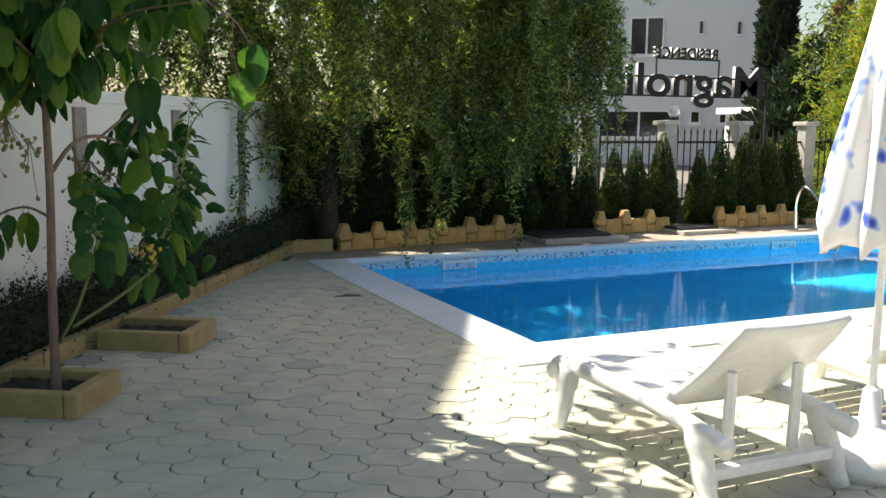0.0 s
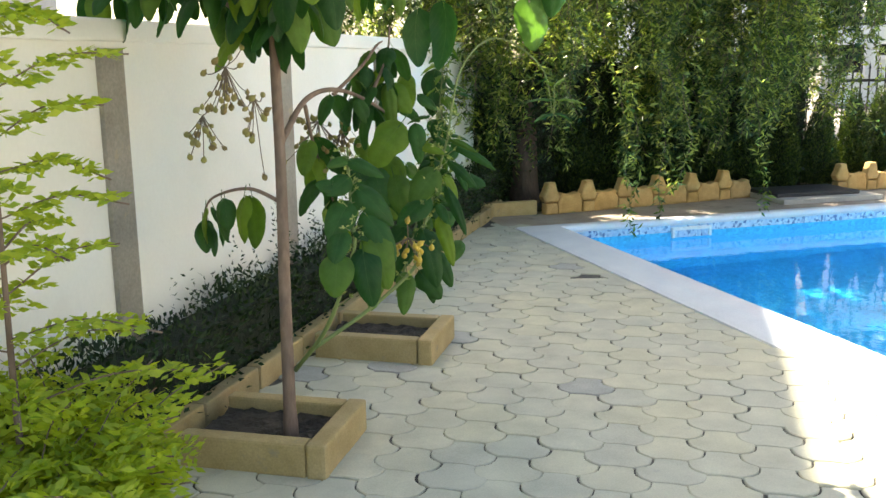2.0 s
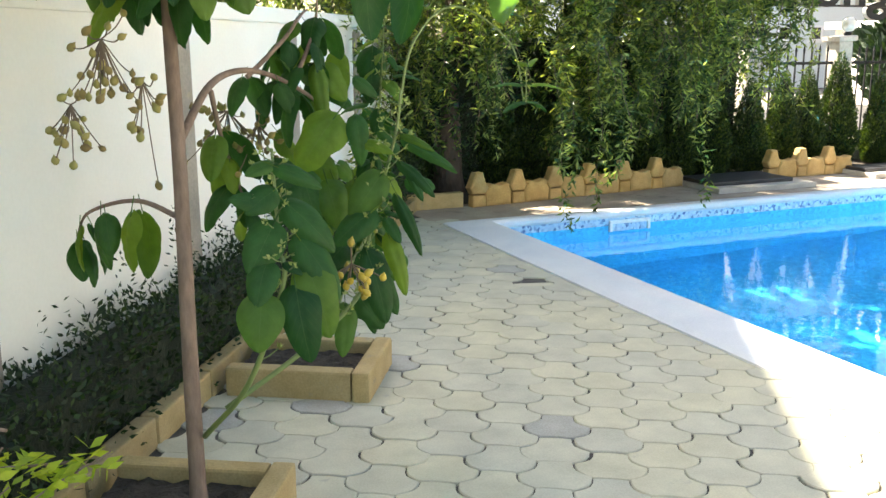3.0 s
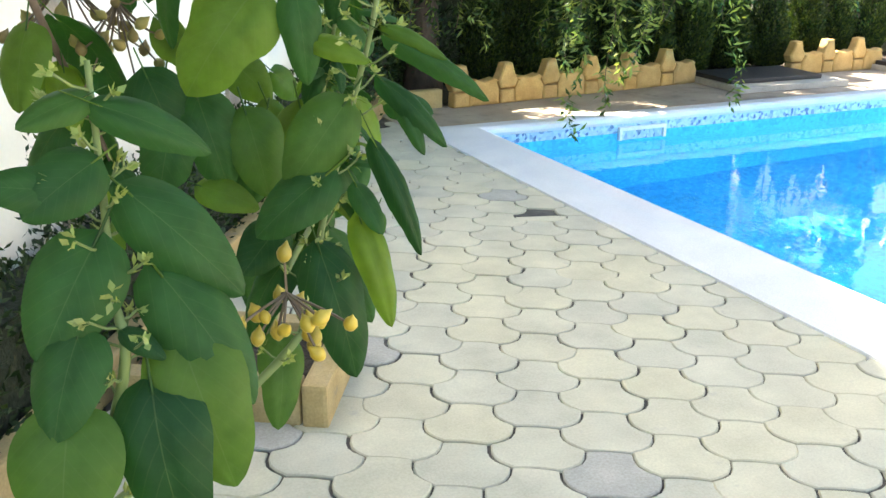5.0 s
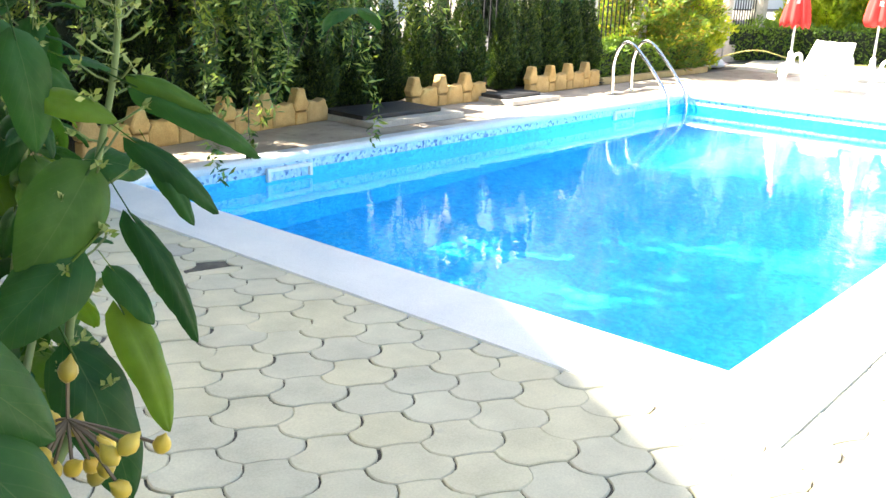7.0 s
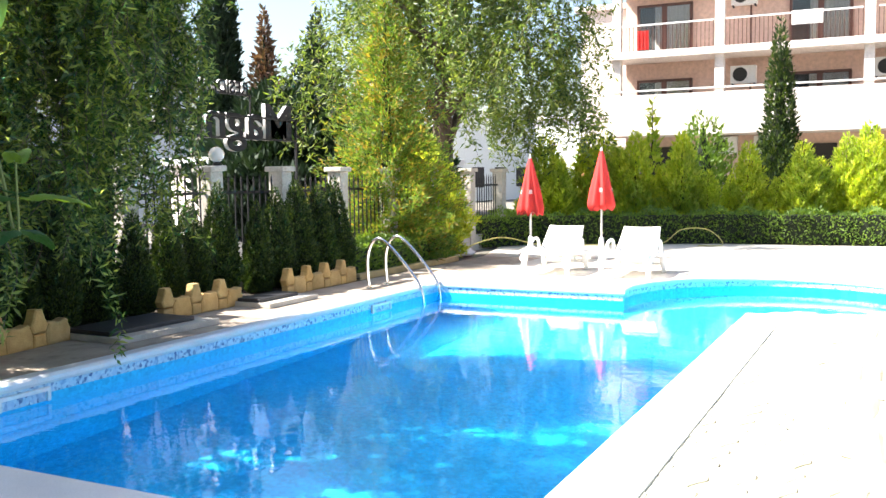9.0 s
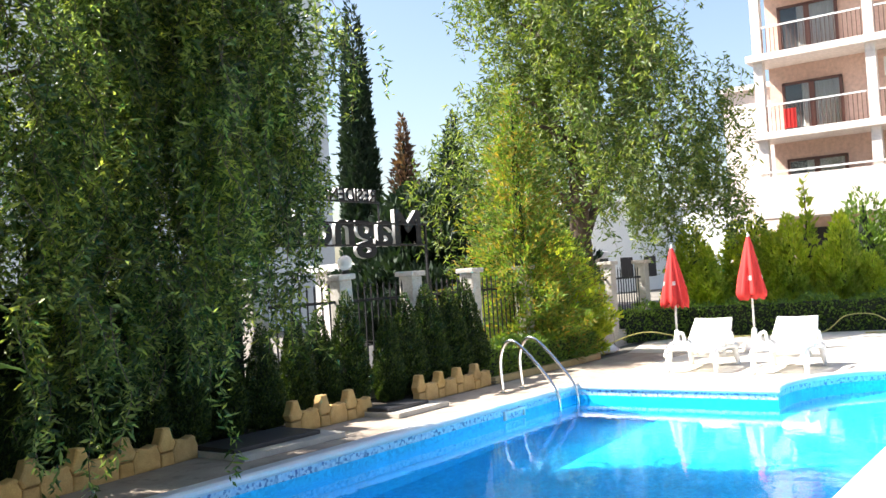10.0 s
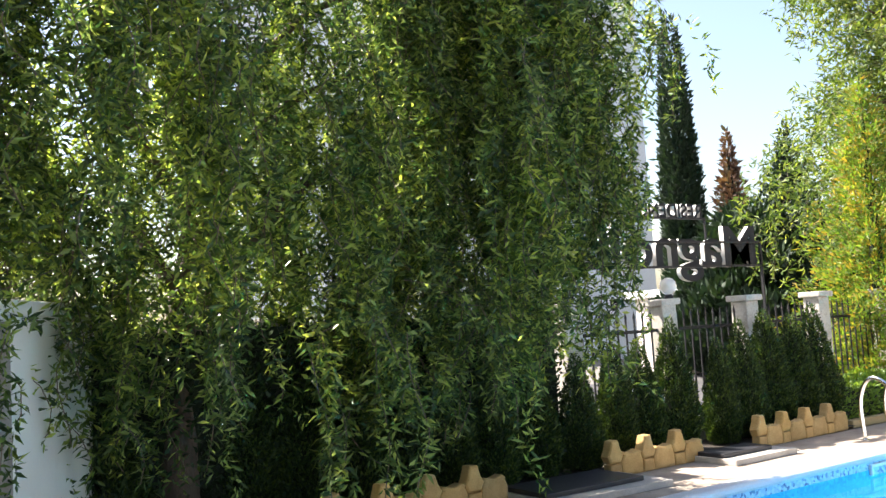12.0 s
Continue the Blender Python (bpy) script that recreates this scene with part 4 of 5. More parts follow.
near = lounger("white plastic sun lounger with raised back on pavers", (-0.33, -1.28, 0), -90, "loungers by the pool", 44)
for x, y, tn in ((0.92, -1.12, -87), (2.3, -1.0, -90), (3.6, -1.05, -92)):
    copy_thing(near, pose(x, y, 0, 0, 0, tn))
far = lounger("white plastic sun lounger facing the pool on pale slabs", (9.22, 3.16, 0), 3, "loungers by the pool", 41, True)
far_twin = copy_thing(far, pose(9.16, 2.01, 0, 0, 0, 2))
for ob in (far, far_twin):
    ob.scale = (0.94, 0.94, 0.88)


def umbrella(label, at, cloth, print_, bottom, top, r, blotches, pole_h, base_r, seed, group=""):
    u = thing("folded_umbrella", label, "parasol", at, seed * 37, group)
    part("pole", tube([(0, 0, 0.05), (0, 0, pole_h)], 0.018, 10), M_white, u, "", True)
    part("base", lathe([(base_r, 0.0), (base_r * 1.02, 0.05), (base_r * 0.93, 0.13), (base_r * 0.4, 0.17), (0.05, 0.19), (0.04, 0.34), (0.025, 0.36)], 28), M_plastic, u, "white round plastic parasol foot", True)

    def folds(a, z):
        f = (top - z) / (top - bottom)
        return 1 + (0.22 * math.sin(8 * a + seed) + 0.08 * math.sin(3 * a + z * 4)) * min(1, f * 1.4)

    prof = []
    for k in range(15):
        f = k / 14
        prof.append((max(0.012, r * (0.12 + 0.88 * f ** 0.8)) * (0.9 if k == 14 else 1), top - (top - bottom) * f))
    bm = bmesh.new()
    rings = []
    seg = 48
    for rr, z in prof:
        rings.append([bm.verts.new((rr * folds(2 * math.pi * k / seg, z) * math.cos(2 * math.pi * k / seg), rr * folds(2 * math.pi * k / seg, z) * math.sin(2 * math.pi * k / seg), z + (0.05 * math.sin(8 * 2 * math.pi * k / seg) if rr == prof[-1][0] else 0))) for k in range(seg)])
    for i, (p, q) in enumerate(zip(rings, rings[1:])):
        for k in range(seg):
            f = bm.faces.new((p[k], p[(k + 1) % seg], q[(k + 1) % seg], q[k]))
            cz, ca = prof[i][1], 2 * math.pi * k / seg
            for ba, bz, bw, bh in blotches:
                da = (ca - ba + math.pi) % (2 * math.pi) - math.pi
                if (da / bw) ** 2 + ((cz - bz) / bh) ** 2 < 1:
                    f.material_index = 1
    bm.faces.new(rings[-1])
    part("canopy", bm, [cloth, print_], u, "", True)
    part("finial", lathe([(0.014, top - 0.03), (0.02, top), (0.012, top + 0.05), (0.004, top + 0.07)], 10), M_white, u)
    return u


umbrella("white parasol with blue print, folded, by a lounger", (0.36, -2.36, 0), M_printcloth, M_printcloth, 1.0, 2.35, 0.25,
         [(k * 0.9 + 0.3, 1.0 + 0.13 * (k % 3), 0.42, 0.09) for k in range(7)] + [(k * 1.3, 1.45 + 0.1 * (k % 2), 0.25, 0.08) for k in range(5)], 2.35, 0.30, 2)
umbrella("red parasol, folded, on a white pole beside loungers", (12.15, 4.46, 0), M_red, M_redblotch, 0.76, 1.71, 0.21, [(k * 1.6, 1.15, 0.2, 0.05) for k in range(4)], 1.72, 0.2, 3, "red parasols")
umbrella("red parasol, folded, on a white pole beside loungers", (12.25, 3.22, 0), M_red, M_redblotch, 0.85, 1.81, 0.21, [(k * 1.6, 1.2, 0.2, 0.05) for k in range(4)], 1.82, 0.2, 5, "red parasols")

# garden hose in the far bed and a heap of white cloth
hose = part("garden_hose", tube(bend([(12.2, 6.0, 0.03), (13.2, 5.5, 0.25), (14.2, 5.0, 0.05), (14.9, 4.0, 0.03), (15.4, 3.0, 0.02), (15.7, 2.6, 0.3), (15.8, 2.1, 0.3), (15.7, 1.8, 0.02), (15.3, 2.2, 0.02)], 8), 0.012, 6), plain("yellow hose", (0.45, 0.40, 0.12), 0.5))
tagged(hose, "thin yellow garden hose lying before the hedge", "hose")
bm = bmesh.new()
bmesh.ops.create_icosphere(bm, subdivisions=3, radius=0.3)
for v in bm.verts:
    k = 1 + 0.35 * noise.noise(v.co * 6)
    v.co = Vector((v.co.x * 1.2 * k, v.co.y * 0.7 * k, max(0.0, v.co.z * 0.32 * k + 0.05)))
bmesh.ops.translate(bm, vec=(12.0, 5.75, 0), verts=bm.verts)
tagged(part("cover_sheet", bm, M_whitecloth, None, "", True), "crumpled white cover lying beside the hedge", "cover")


# ---- flats at the far end ----
FX = 29.0
flats = thing("apartment_building", "pink apartment building with white balconies", "building", (0, 0, 0))
part("wall", box(FX + 1.5, -22, 0, FX + 12, 7.75, 16), M_pink, flats)
part("wing", box(FX + 2.0, 7.75, 2.3, FX + 12, 9.6, 7.5), M_paleface, flats, "cream side wing")
part("wing_base", box(FX + 1.96, 7.75, 0, FX + 12.04, 9.64, 2.3), M_orange, flats, "orange painted base")
part("cornice", box(FX + 1.8, 7.7, 7.5, FX + 12, 9.8, 7.7, bevel=0.03), M_paleface, flats)
part("parapet", box(FX - 0.1, -22, 2.75, FX + 0.1, 8.0, 4.15, bevel=0.02), M_paleface, flats, "solid cream parapet")
STOREY = [2.75, 5.4, 8.05, 10.7, 13.35]
for z in STOREY:
    part("balcony_slab", box(FX - 0.15, -22, z, FX + 1.5, 8.05, z + 0.24, bevel=0.02), M_paleface, flats)
for y in (7.55, 4.05, -0.5, -4.3, -8, -12):
    for z0, z1 in zip(STOREY, STOREY[1:]):
        part("column", box(FX + 0.05, y, z0 + 0.24, FX + 0.35, y + 0.3, z1), M_paleface, flats)
part("side_wall", box(FX, 7.85, 2.99, FX + 1.5, 8.0, 4.15), M_paleface, flats)
BALUSTER = mesh_from("baluster", [(x, y, z) for z in (0, 0.88) for x, y in ((-0.01, -0.009), (0.01, -0.009), (0.01, 0.009), (-0.01, 0.009))], [(0, 1, 5, 4), (1, 2, 6, 5), (2, 3, 7, 6), (3, 0, 4, 7)], M_frame)
for z in STOREY[1:4]:
    for y0, y1 in ((4.4, 7.5), (-0.15, 4.0), (-4.0, -0.6)):
        rail = part("railing", box(FX + 0.02, y0, z + 1.12, FX + 0.07, y1, z + 1.17), M_white, flats)
        n = int((y1 - y0) / 0.13)
        for k in range(n + 1):
            hang("baluster", BALUSTER, flats).location = (FX + 0.045, y0 + (y1 - y0) * k / n, z + 0.24)
part("railing", box(FX - 0.02, -22, 4.28, FX + 0.03, 7.9, 4.33), M_white, flats)


def balcony_door(y0, y1, z0, z1):
    w = part("window", box(FX + 1.40, y0, z0, FX + 1.47, y1, z1), M_roomdark, flats)
    t = 0.09
    for a, b, c, d in ((y0, z0, y1, z0 + t), (y0, z1 - t, y1, z1), (y0, z0, y0 + t, z1), (y1 - t, z0, y1, z1), ((y0 + y1) / 2 - t, z0, (y0 + y1) / 2 + t, z1)):
        part("frame", box(FX + 1.34, a, b, FX + 1.42, c, d), M_frame, w)
    bm = bmesh.new()
    n = 22
    vs = []
    for k in range(n + 1):
        y = y0 + 0.1 + (y1 - y0) * 0.62 * k / n
        x = FX + 1.385 - 0.012 * (k % 2)
        vs.append((bm.verts.new((x, y, z0 + 0.1)), bm.verts.new((x, y, z1 - 0.1))))
    for p, q in zip(vs, vs[1:]):
        bm.faces.new((p[0], q[0], q[1], p[1]))
    part("curtain", bm, M_curtain, w)
    pane = part("pane", box(FX + 1.36, y0 + t, z0 + t, FX + 1.365, y1 - t, z1 - t), M_glass, w)
    pane.visible_shadow = False


for z in STOREY[:4]:
    for y0, y1 in ((5.35, 7.3), (0.2, 2.15), (-3.6, -1.6), (-7.4, -5.4)):
        balcony_door(y0, y1, z + 0.24, z + 2.05)
for y0, y1 in ((4.6, 7.2), (0.6, 3.3), (-3.4, -0.7)):
    part("window", box(FX + 1.44, y0, 0.9, FX + 1.51, y1, 2.4), M_roomdark, flats, "dark ground floor window")


def air_conditioner(at):
    a = thing("air_conditioner", "white outdoor air conditioner with black fan grille", "air conditioner", at, 0, "air conditioners on the flats")
    part("case", box(-0.32, -0.42, 0, 0, 0.42, 0.6, bevel=0.02), M_white, a)
    bm = lathe([(0.24, 0), (0.24, 0.01)], 24)
    bmesh.ops.transform(bm, matrix=pose(-0.322, 0.1, 0.3, 0, -90, 0), verts=bm.verts)
    part("fan_grille", bm, M_grille, a)
    part("bracket", box(-0.3, -0.38, -0.06, 0.0, -0.34, 0.0), M_iron, a)
    part("bracket", box(-0.3, 0.34, -0.06, 0.0, 0.38, 0.0), M_iron, a)
    part("pipe", tube([(-0.02, -0.2, 0), (-0.02, -0.2, -1.5)], 0.03, 6), M_frame, a)


for z in STOREY[:4]:
    for y in (3.6, -0.9, -4.6):
        air_conditioner((FX + 1.5, y, z + 1.75))
for y in (4.2, 2.8):
    air_conditioner((FX + 1.5, y, 2.1))
for nm, lb, y0, y1, z0, z1, m in (("towel", "white towel hung over a balcony rail", 1.0, 1.95, 0.75, 1.2, M_whitecloth), ("towel", "red towel hung over a balcony rail", 6.55, 6.95, 0.3, 0.95, M_red)):
    bm = bmesh.new()
    n = 12
    vs = [[bm.verts.new((FX - 0.03 + 0.012 * math.sin(k * 1.7), y0 + (y1 - y0) * k / n, z)) for z in (STOREY[1] + z0, STOREY[1] + z1)] for k in range(n + 1)]
    for p, q in zip(vs, vs[1:]):
        bm.faces.new((p[0], q[0], q[1], p[1]))
    bmesh.ops.solidify(bm, geom=bm.faces[:], thickness=0.012)
    tagged(part(nm, bm, m), lb, "towel")

# ---- pale house across the street ----
hd = Vector((-0.73, 0.683))
house = thing("house", "tall grey white house across the street", "house", (21.0, 20.0, 0), math.degrees(math.atan2(hd.y, hd.x)))
part("wall", box(0, -9, 0, 14, 0, 17), M_greyface, house)
bpy.context.view_layer.update()


def house_window(x0, x1, z0, z1, mull=True):
    w = part("window", box(x0, 0.0, z0, x1, 0.02, z1), M_roomdark, house)
    t = 0.07 if x1 - x0 > 0.3 else 0.015
    for a, b, c, d in ((x0, z0, x1, z0 + t), (x0, z1 - t, x1, z1), (x0, z0 + t, x0 + t, z1 - t), (x1 - t, z0 + t, x1, z1 - t)) + ((((x0 + x1) / 2 - t / 2, z0 + t, (x0 + x1) / 2 + t / 2, z1 - t),) if mull else ()):
        part("frame", box(a, 0.02, b, c, 0.06, d), M_whiteframe, w)
    pane = part("pane", box(x0 + t, 0.035, z0 + t, x1 - t, 0.04, z1 - t), M_glass, w)
    pane.visible_shadow = False
    part("sill", box(x0 - 0.06, 0.0, z0 - 0.06, x1 + 0.06, 0.12, z0), M_whiteframe, w)


for x0, x1, z0, z1, mm in ((3.6, 4.85, 3.95, 5.35, True), (3.6, 4.85, 6.9, 8.3, True), (2.25, 2.4, 4.7, 5.15, False), (0.95, 1.1, 4.65, 5.1, False), (2.9, 5.9, 0.95, 2.0, True), (1.2, 1.6, 1.5, 2.0, False), (2.2, 2.6, 1.5, 2.0, False), (7.5, 8.7, 3.95, 5.35, True), (7.5, 8.7, 6.9, 8.3, True)):
    house_window(x0, x1, z0, z1, mm)

# low pale buildings and a car along the street
for at, size, lb, m in (((14.6, 13.4, 0), (9, 2, 1.78), "low pale pink street pavilion", M_paleface), ((44, 22, 0), (16, 8, 5.2), "distant grey low building", M_greyface), ((40, 12.2, 0), (5, 3, 4.2), "distant pale block behind the trees", M_greyface)):
    hs = thing("low_building", lb, "building", at, -14)
    part("wall", box(0, 0, 0, size[0], size[1], size[2]), m, hs)
    part("roof", box(-0.2, -0.2, size[2], size[0] + 0.2, size[1] + 0.2, size[2] + 0.18, bevel=0.02), M_whiteframe, hs)
    for k in range(int(size[0] / 2.2)):
        part("window", box(0.6 + k * 2.2, -0.03, 0.8, 1.7 + k * 2.2, 0.0, min(size[2] - 0.3, 2.0)), M_pink if size[2] < 3 else M_roomdark, hs)


def parked_car(at, turn, paint, label):
    c = thing("parked_car", label, "car", at, turn)
    side = [(0, 0.35), (0.05, 0.72), (0.9, 0.85), (1.5, 1.38), (2.9, 1.42), (3.7, 0.95), (4.15, 0.85), (4.2, 0.4)]
    bm = bmesh.new()
    L = [bm.verts.new((x, -0.82 + (0.14 if z > 1 else 0), z)) for x, z in side]
    R = [bm.verts.new((x, 0.82 - (0.14 if z > 1 else 0), z)) for x, z in side]
    bm.faces.new(L)
    bm.faces.new(R[::-1])
    for i in range(len(side)):
        j = (i + 1) % len(side)
        bm.faces.new((L[i], R[i], R[j], L[j]))
    bmesh.ops.bevel(bm, geom=list(bm.edges), offset=0.05, segments=2, affect='EDGES')
    part("body", bm, paint, c, "", True)
    for s in (-1, 1):
        y = s * 0.80
        bm = bmesh.new()
        q = [bm.verts.new((x, y - s * (0.03 if z < 1 else 0.13) + s * 0.045, z)) for x, z in ((1.15, 0.95), (1.6, 1.3), (2.8, 1.33), (3.4, 0.97))]
        bm.faces.new(q)
        bmesh.ops.solidify(bm, geom=bm.faces[:], thickness=0.02)
        part("side_window", bm, M_glass, c)
        for x in (0.8, 3.4):
            bm = lathe([(0.2, -0.1), (0.31, -0.1), (0.33, -0.06), (0.33, 0.06), (0.31, 0.1), (0.2, 0.1)], 20)
            bmesh.ops.transform(bm, matrix=pose(x, s * 0.78, 0.31, 90, 0, 0), verts=bm.verts)
            part("wheel", bm, M_grille, c)


parked_car((0.2, 8.6, 0), 3, plain("silver car paint", (0.42, 0.45, 0.47), 0.25, 0.6), "silver car parked in the street behind the fence")
parked_car((17.5, 12.6, 0), 2, plain("white car paint", (0.7, 0.7, 0.69), 0.25), "white car parked in the street behind the fence")


# ---- broad-leaved tree beside the path ----
def broad_leaf(length, width, droop, lobe, seed):
    """A heart-shaped blade with a folded midrib, wavy edge and drooping tip; x runs from stalk to tip."""
    q = np.random.default_rng(seed)
    nu, nv = 22, 8
    verts, faces = [], []
    for i in range(nu + 1):
        u = i / nu
        w = width * 0.5 * (math.sin(math.pi * min(1, u ** 0.66)) ** 0.62) * (1 - 0.12 * u) + 0.002
        w *= 1 + lobe * 0.16 * math.sin(u * 9.5)
        x0 = length * u
        for j in range(nv + 1):
            s = j / nv * 2 - 1
            back = 0.16 * length * (abs(s) ** 1.5) * max(0, 1 - u * 3.2)
            z = -droop * length * u * u + abs(s) * w * 0.55 - (s * s) * w * 0.85 + 0.0045 * math.cos((u - abs(s) * 0.22) * 38) * abs(s) * (1.2 - abs(s)) * length * 5 + 0.012 * math.sin(u * 14 + s * 3 + seed) * abs(s) * length * 4 * 0.25 + q.normal() * 0.0006
            verts.append((x0 * (1 - 0.12 * droop * u) - back, s * w, z))
    for i in range(nu):
        for j in range(nv):
            a = i * (nv + 1) + j
            faces.append((a, a + 1, a + nv + 2, a + nv + 1))
    # stalk
    n0 = len(verts)
    for k in range(2):
        for c in range(4):
            g = math.pi / 2 * c
            verts.append((-0.085 * length * 5 * (1 - k) * 0.9, 0.0022 * math.cos(g), 0.0022 * math.sin(g) + 0.02 * (1 - k)))
    for c in range(4):
        faces.append((n0 + c, n0 + (c + 1) % 4, n0 + 4 + (c + 1) % 4, n0 + 4 + c))
    return mesh_from("leaf", verts, faces, M_bigleaf, True)


LEAF = [broad_leaf(0.20, 0.138, 0.40, 0.0, 1), broad_leaf(0.22, 0.13, 0.55, 0.4, 2), broad_leaf(0.18, 0.125, 0.3, 0.2, 3), broad_leaf(0.22, 0.165, 0.45, 0.8, 4)]
SMALL = broad_leaf(0.12, 0.050, 0.35, 0.0, 6)
bm = bmesh.new()
add_lathe(bm, [(0.002, -0.016), (0.010, -0.010), (0.0145, 0.0), (0.012, 0.010), (0.006, 0.017), (0.001, 0.026)], 10)
FRUIT = bpy.data.meshes.new("capsule")
bm.to_mesh(FRUIT)
bm.free()
FRUIT.polygons.foreach_set("use_smooth", [True] * len(FRUIT.polygons))
FRUIT_DRY = FRUIT.copy()
FRUIT.materials.append(M_fruit)
FRUIT_DRY.materials.append(M_fruitdry)

pt = thing("broadleaf_tree", "slender young tree with large heart-shaped leaves and seed clusters", "tree", (0.08, -0.09, 0))
pr = np.random.default_rng(17)


def blocks_view(p):
    """True over the path, between head height and the upper crown, where leaves would block the camera's late view."""
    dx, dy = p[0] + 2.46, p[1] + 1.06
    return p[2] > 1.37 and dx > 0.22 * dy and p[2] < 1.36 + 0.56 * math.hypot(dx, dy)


def set_leaf(mesh, p, heading, dip, roll, s):
    s = s * 0.80
    far_end = Vector(p) + Vector((math.cos(heading), math.sin(heading), 0)) * 0.2 * s
    if blocks_view(p) or blocks_view(far_end):
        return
    lf = hang("leaf", mesh, pt)
    d = Vector((math.cos(heading) * math.cos(dip), math.sin(heading) * math.cos(dip), -math.sin(dip)))
    lf.matrix_basis = Matrix.Translation(Vector(p) + d * 0.07 * s) @ Euler((roll, dip, heading), 'XYZ').to_matrix().to_4x4() @ Matrix.Diagonal((s, s, s, 1))


def leafy_stem(pts, r0, first, gap, s0, s1, mat, dip=(0.5, 1.1), tip=False, twist=1.57, heading=0.4):
    if blocks_view(pts[-1]) or blocks_view(pts[-2]):
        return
    line = bend(pts, 8)
    bm = bmesh.new()
    add_tube(bm, line, [r0 * (0.65 if mat is M_stem else 1) * (1 - 0.65 * i / (len(line) - 1)) for i in range(len(line))], 7)
    part("branch", bm, mat, pt, "", True)
    acc, k = 0.0, 0
    total = sum((b - a).length for a, b in zip(line, line[1:]))
    done = 0.0
    for a, b in zip(line, line[1:]):
        done += (b - a).length
        acc += (b - a).length
        if done < first or acc < gap * 0.85:
            continue
        acc = 0.0
        f = done / total
        s = s0 + (s1 - s0) * f
        for side in (0, math.pi):
            h = heading + k * twist + side + pr.normal() * 0.3
            set_leaf(LEAF[pr.integers(0, 4)] if f < 0.8 or not tip else SMALL, b, h, pr.uniform(*dip) * (0.5 if tip and f > 0.8 else 1), pr.normal() * 0.25, s * pr.uniform(0.8, 1.15))
        k += 1
    if mat is M_stem:
        # flower buds on short stalks along the upper half
        pos, al = [], []
        bm = bmesh.new()
        for i in range(int(len(line) * 0.45), len(line)):
            for _ in range(4):
                g = pr.uniform(0, 6.28)
                e = line[i] + Vector((math.cos(g) * 0.03, math.sin(g) * 0.03, 0.022)) * pr.uniform(0.6, 1.5)
                add_tube(bm, [line[i], line[i].lerp(e, 0.5) + Vector((0, 0, -0.004)), e], 0.0014, 4)
                for _k in range(6):
                    pos.append(np.array(e) + pr.normal(size=3) * 0.002)
                    al.append((math.cos(g) * 0.6 + pr.normal() * 0.8, math.sin(g) * 0.6 + pr.normal() * 0.8, 0.6 + pr.normal() * 0.6))
        part("bud_stalk", bm, M_stem, pt, "thin green bud stalks")["kind"] = "stuff"
        hang("flower_bud", leaf_cloud("flower_bud", np.array(pos), np.array(al), 0.015, 0.0065, M_bloom), pt, "pale flower buds")["kind"] = "stuff"
        for i in range(int(len(line) * 0.4), len(line), 1):
            for _ in range(2):
                set_leaf(SMALL, line[i], pr.uniform(0, 6.28), pr.uniform(-0.2, 0.6), pr.normal() * 0.3, pr.uniform(0.45, 1.0))


trunk_line = bend([(-3.05, 0.03, 0.06), (-3.045, 0.05, 0.6), (-3.03, 0.12, 1.15), (-3.03, 0.13, 1.7), (-3.0, 0.1, 2.3), (-2.95, 0.0, 2.9)], 8)
bm = bmesh.new()
add_tube(bm, trunk_line, [0.026 * (1 - 0.45 * i / (len(trunk_line) - 1)) * (1.2 if i < 2 else 1) for i in range(len(trunk_line))], 12)
part("trunk", bm, M_bark, pt, "", True)
# arching side branch and shoots
leafy_stem([(-3.03, 0.12, 1.22), (-2.90, 0.30, 1.38), (-2.77, 0.38, 1.42), (-2.62, 0.40, 1.37), (-2.45, 0.42, 1.25)], 0.014, 0.42, 0.10, 0.9, 0.9, M_bark)
leafy_stem([(-2.77, 0.38, 1.40), (-2.62, 0.48, 1.52), (-2.54, 0.56, 1.6), (-2.50, 0.62, 1.62)], 0.009, 0.12, 0.11, 0.85, 0.7, M_bark)
leafy_stem([(-2.52, 0.14, 0.80), (-2.38, 0.36, 0.86), (-2.28, 0.55, 1.0), (-2.22, 0.66, 1.2)], 0.010, 0.10, 0.10, 0.95, 0.7, M_stem, (0.4, 1.0), True, 1.57, 0.5)
leafy_stem([(-3.03, 0.10, 1.0), (-3.15, 0.20, 1.05), (-3.28, 0.35, 1.0), (-3.32, 0.5, 0.9)], 0.009, 0.15, 0.13, 0.95, 0.9, M_bark, (0.9, 1.3))
leafy_stem([(-2.62, 0.40, 1.37), (-2.55, 0.46, 1.48), (-2.50, 0.52, 1.58), (-2.48, 0.56, 1.68)], 0.009, 0.10, 0.10, 0.95, 0.8, M_bark, (0.4, 1.0))
leafy_stem([(-2.90, 0.30, 1.36), (-2.85, 0.45, 1.2), (-2.78, 0.52, 1.0), (-2.72, 0.55, 0.8)], 0.009, 0.15, 0.10, 0.9, 0.8, M_bark, (0.6, 1.1))
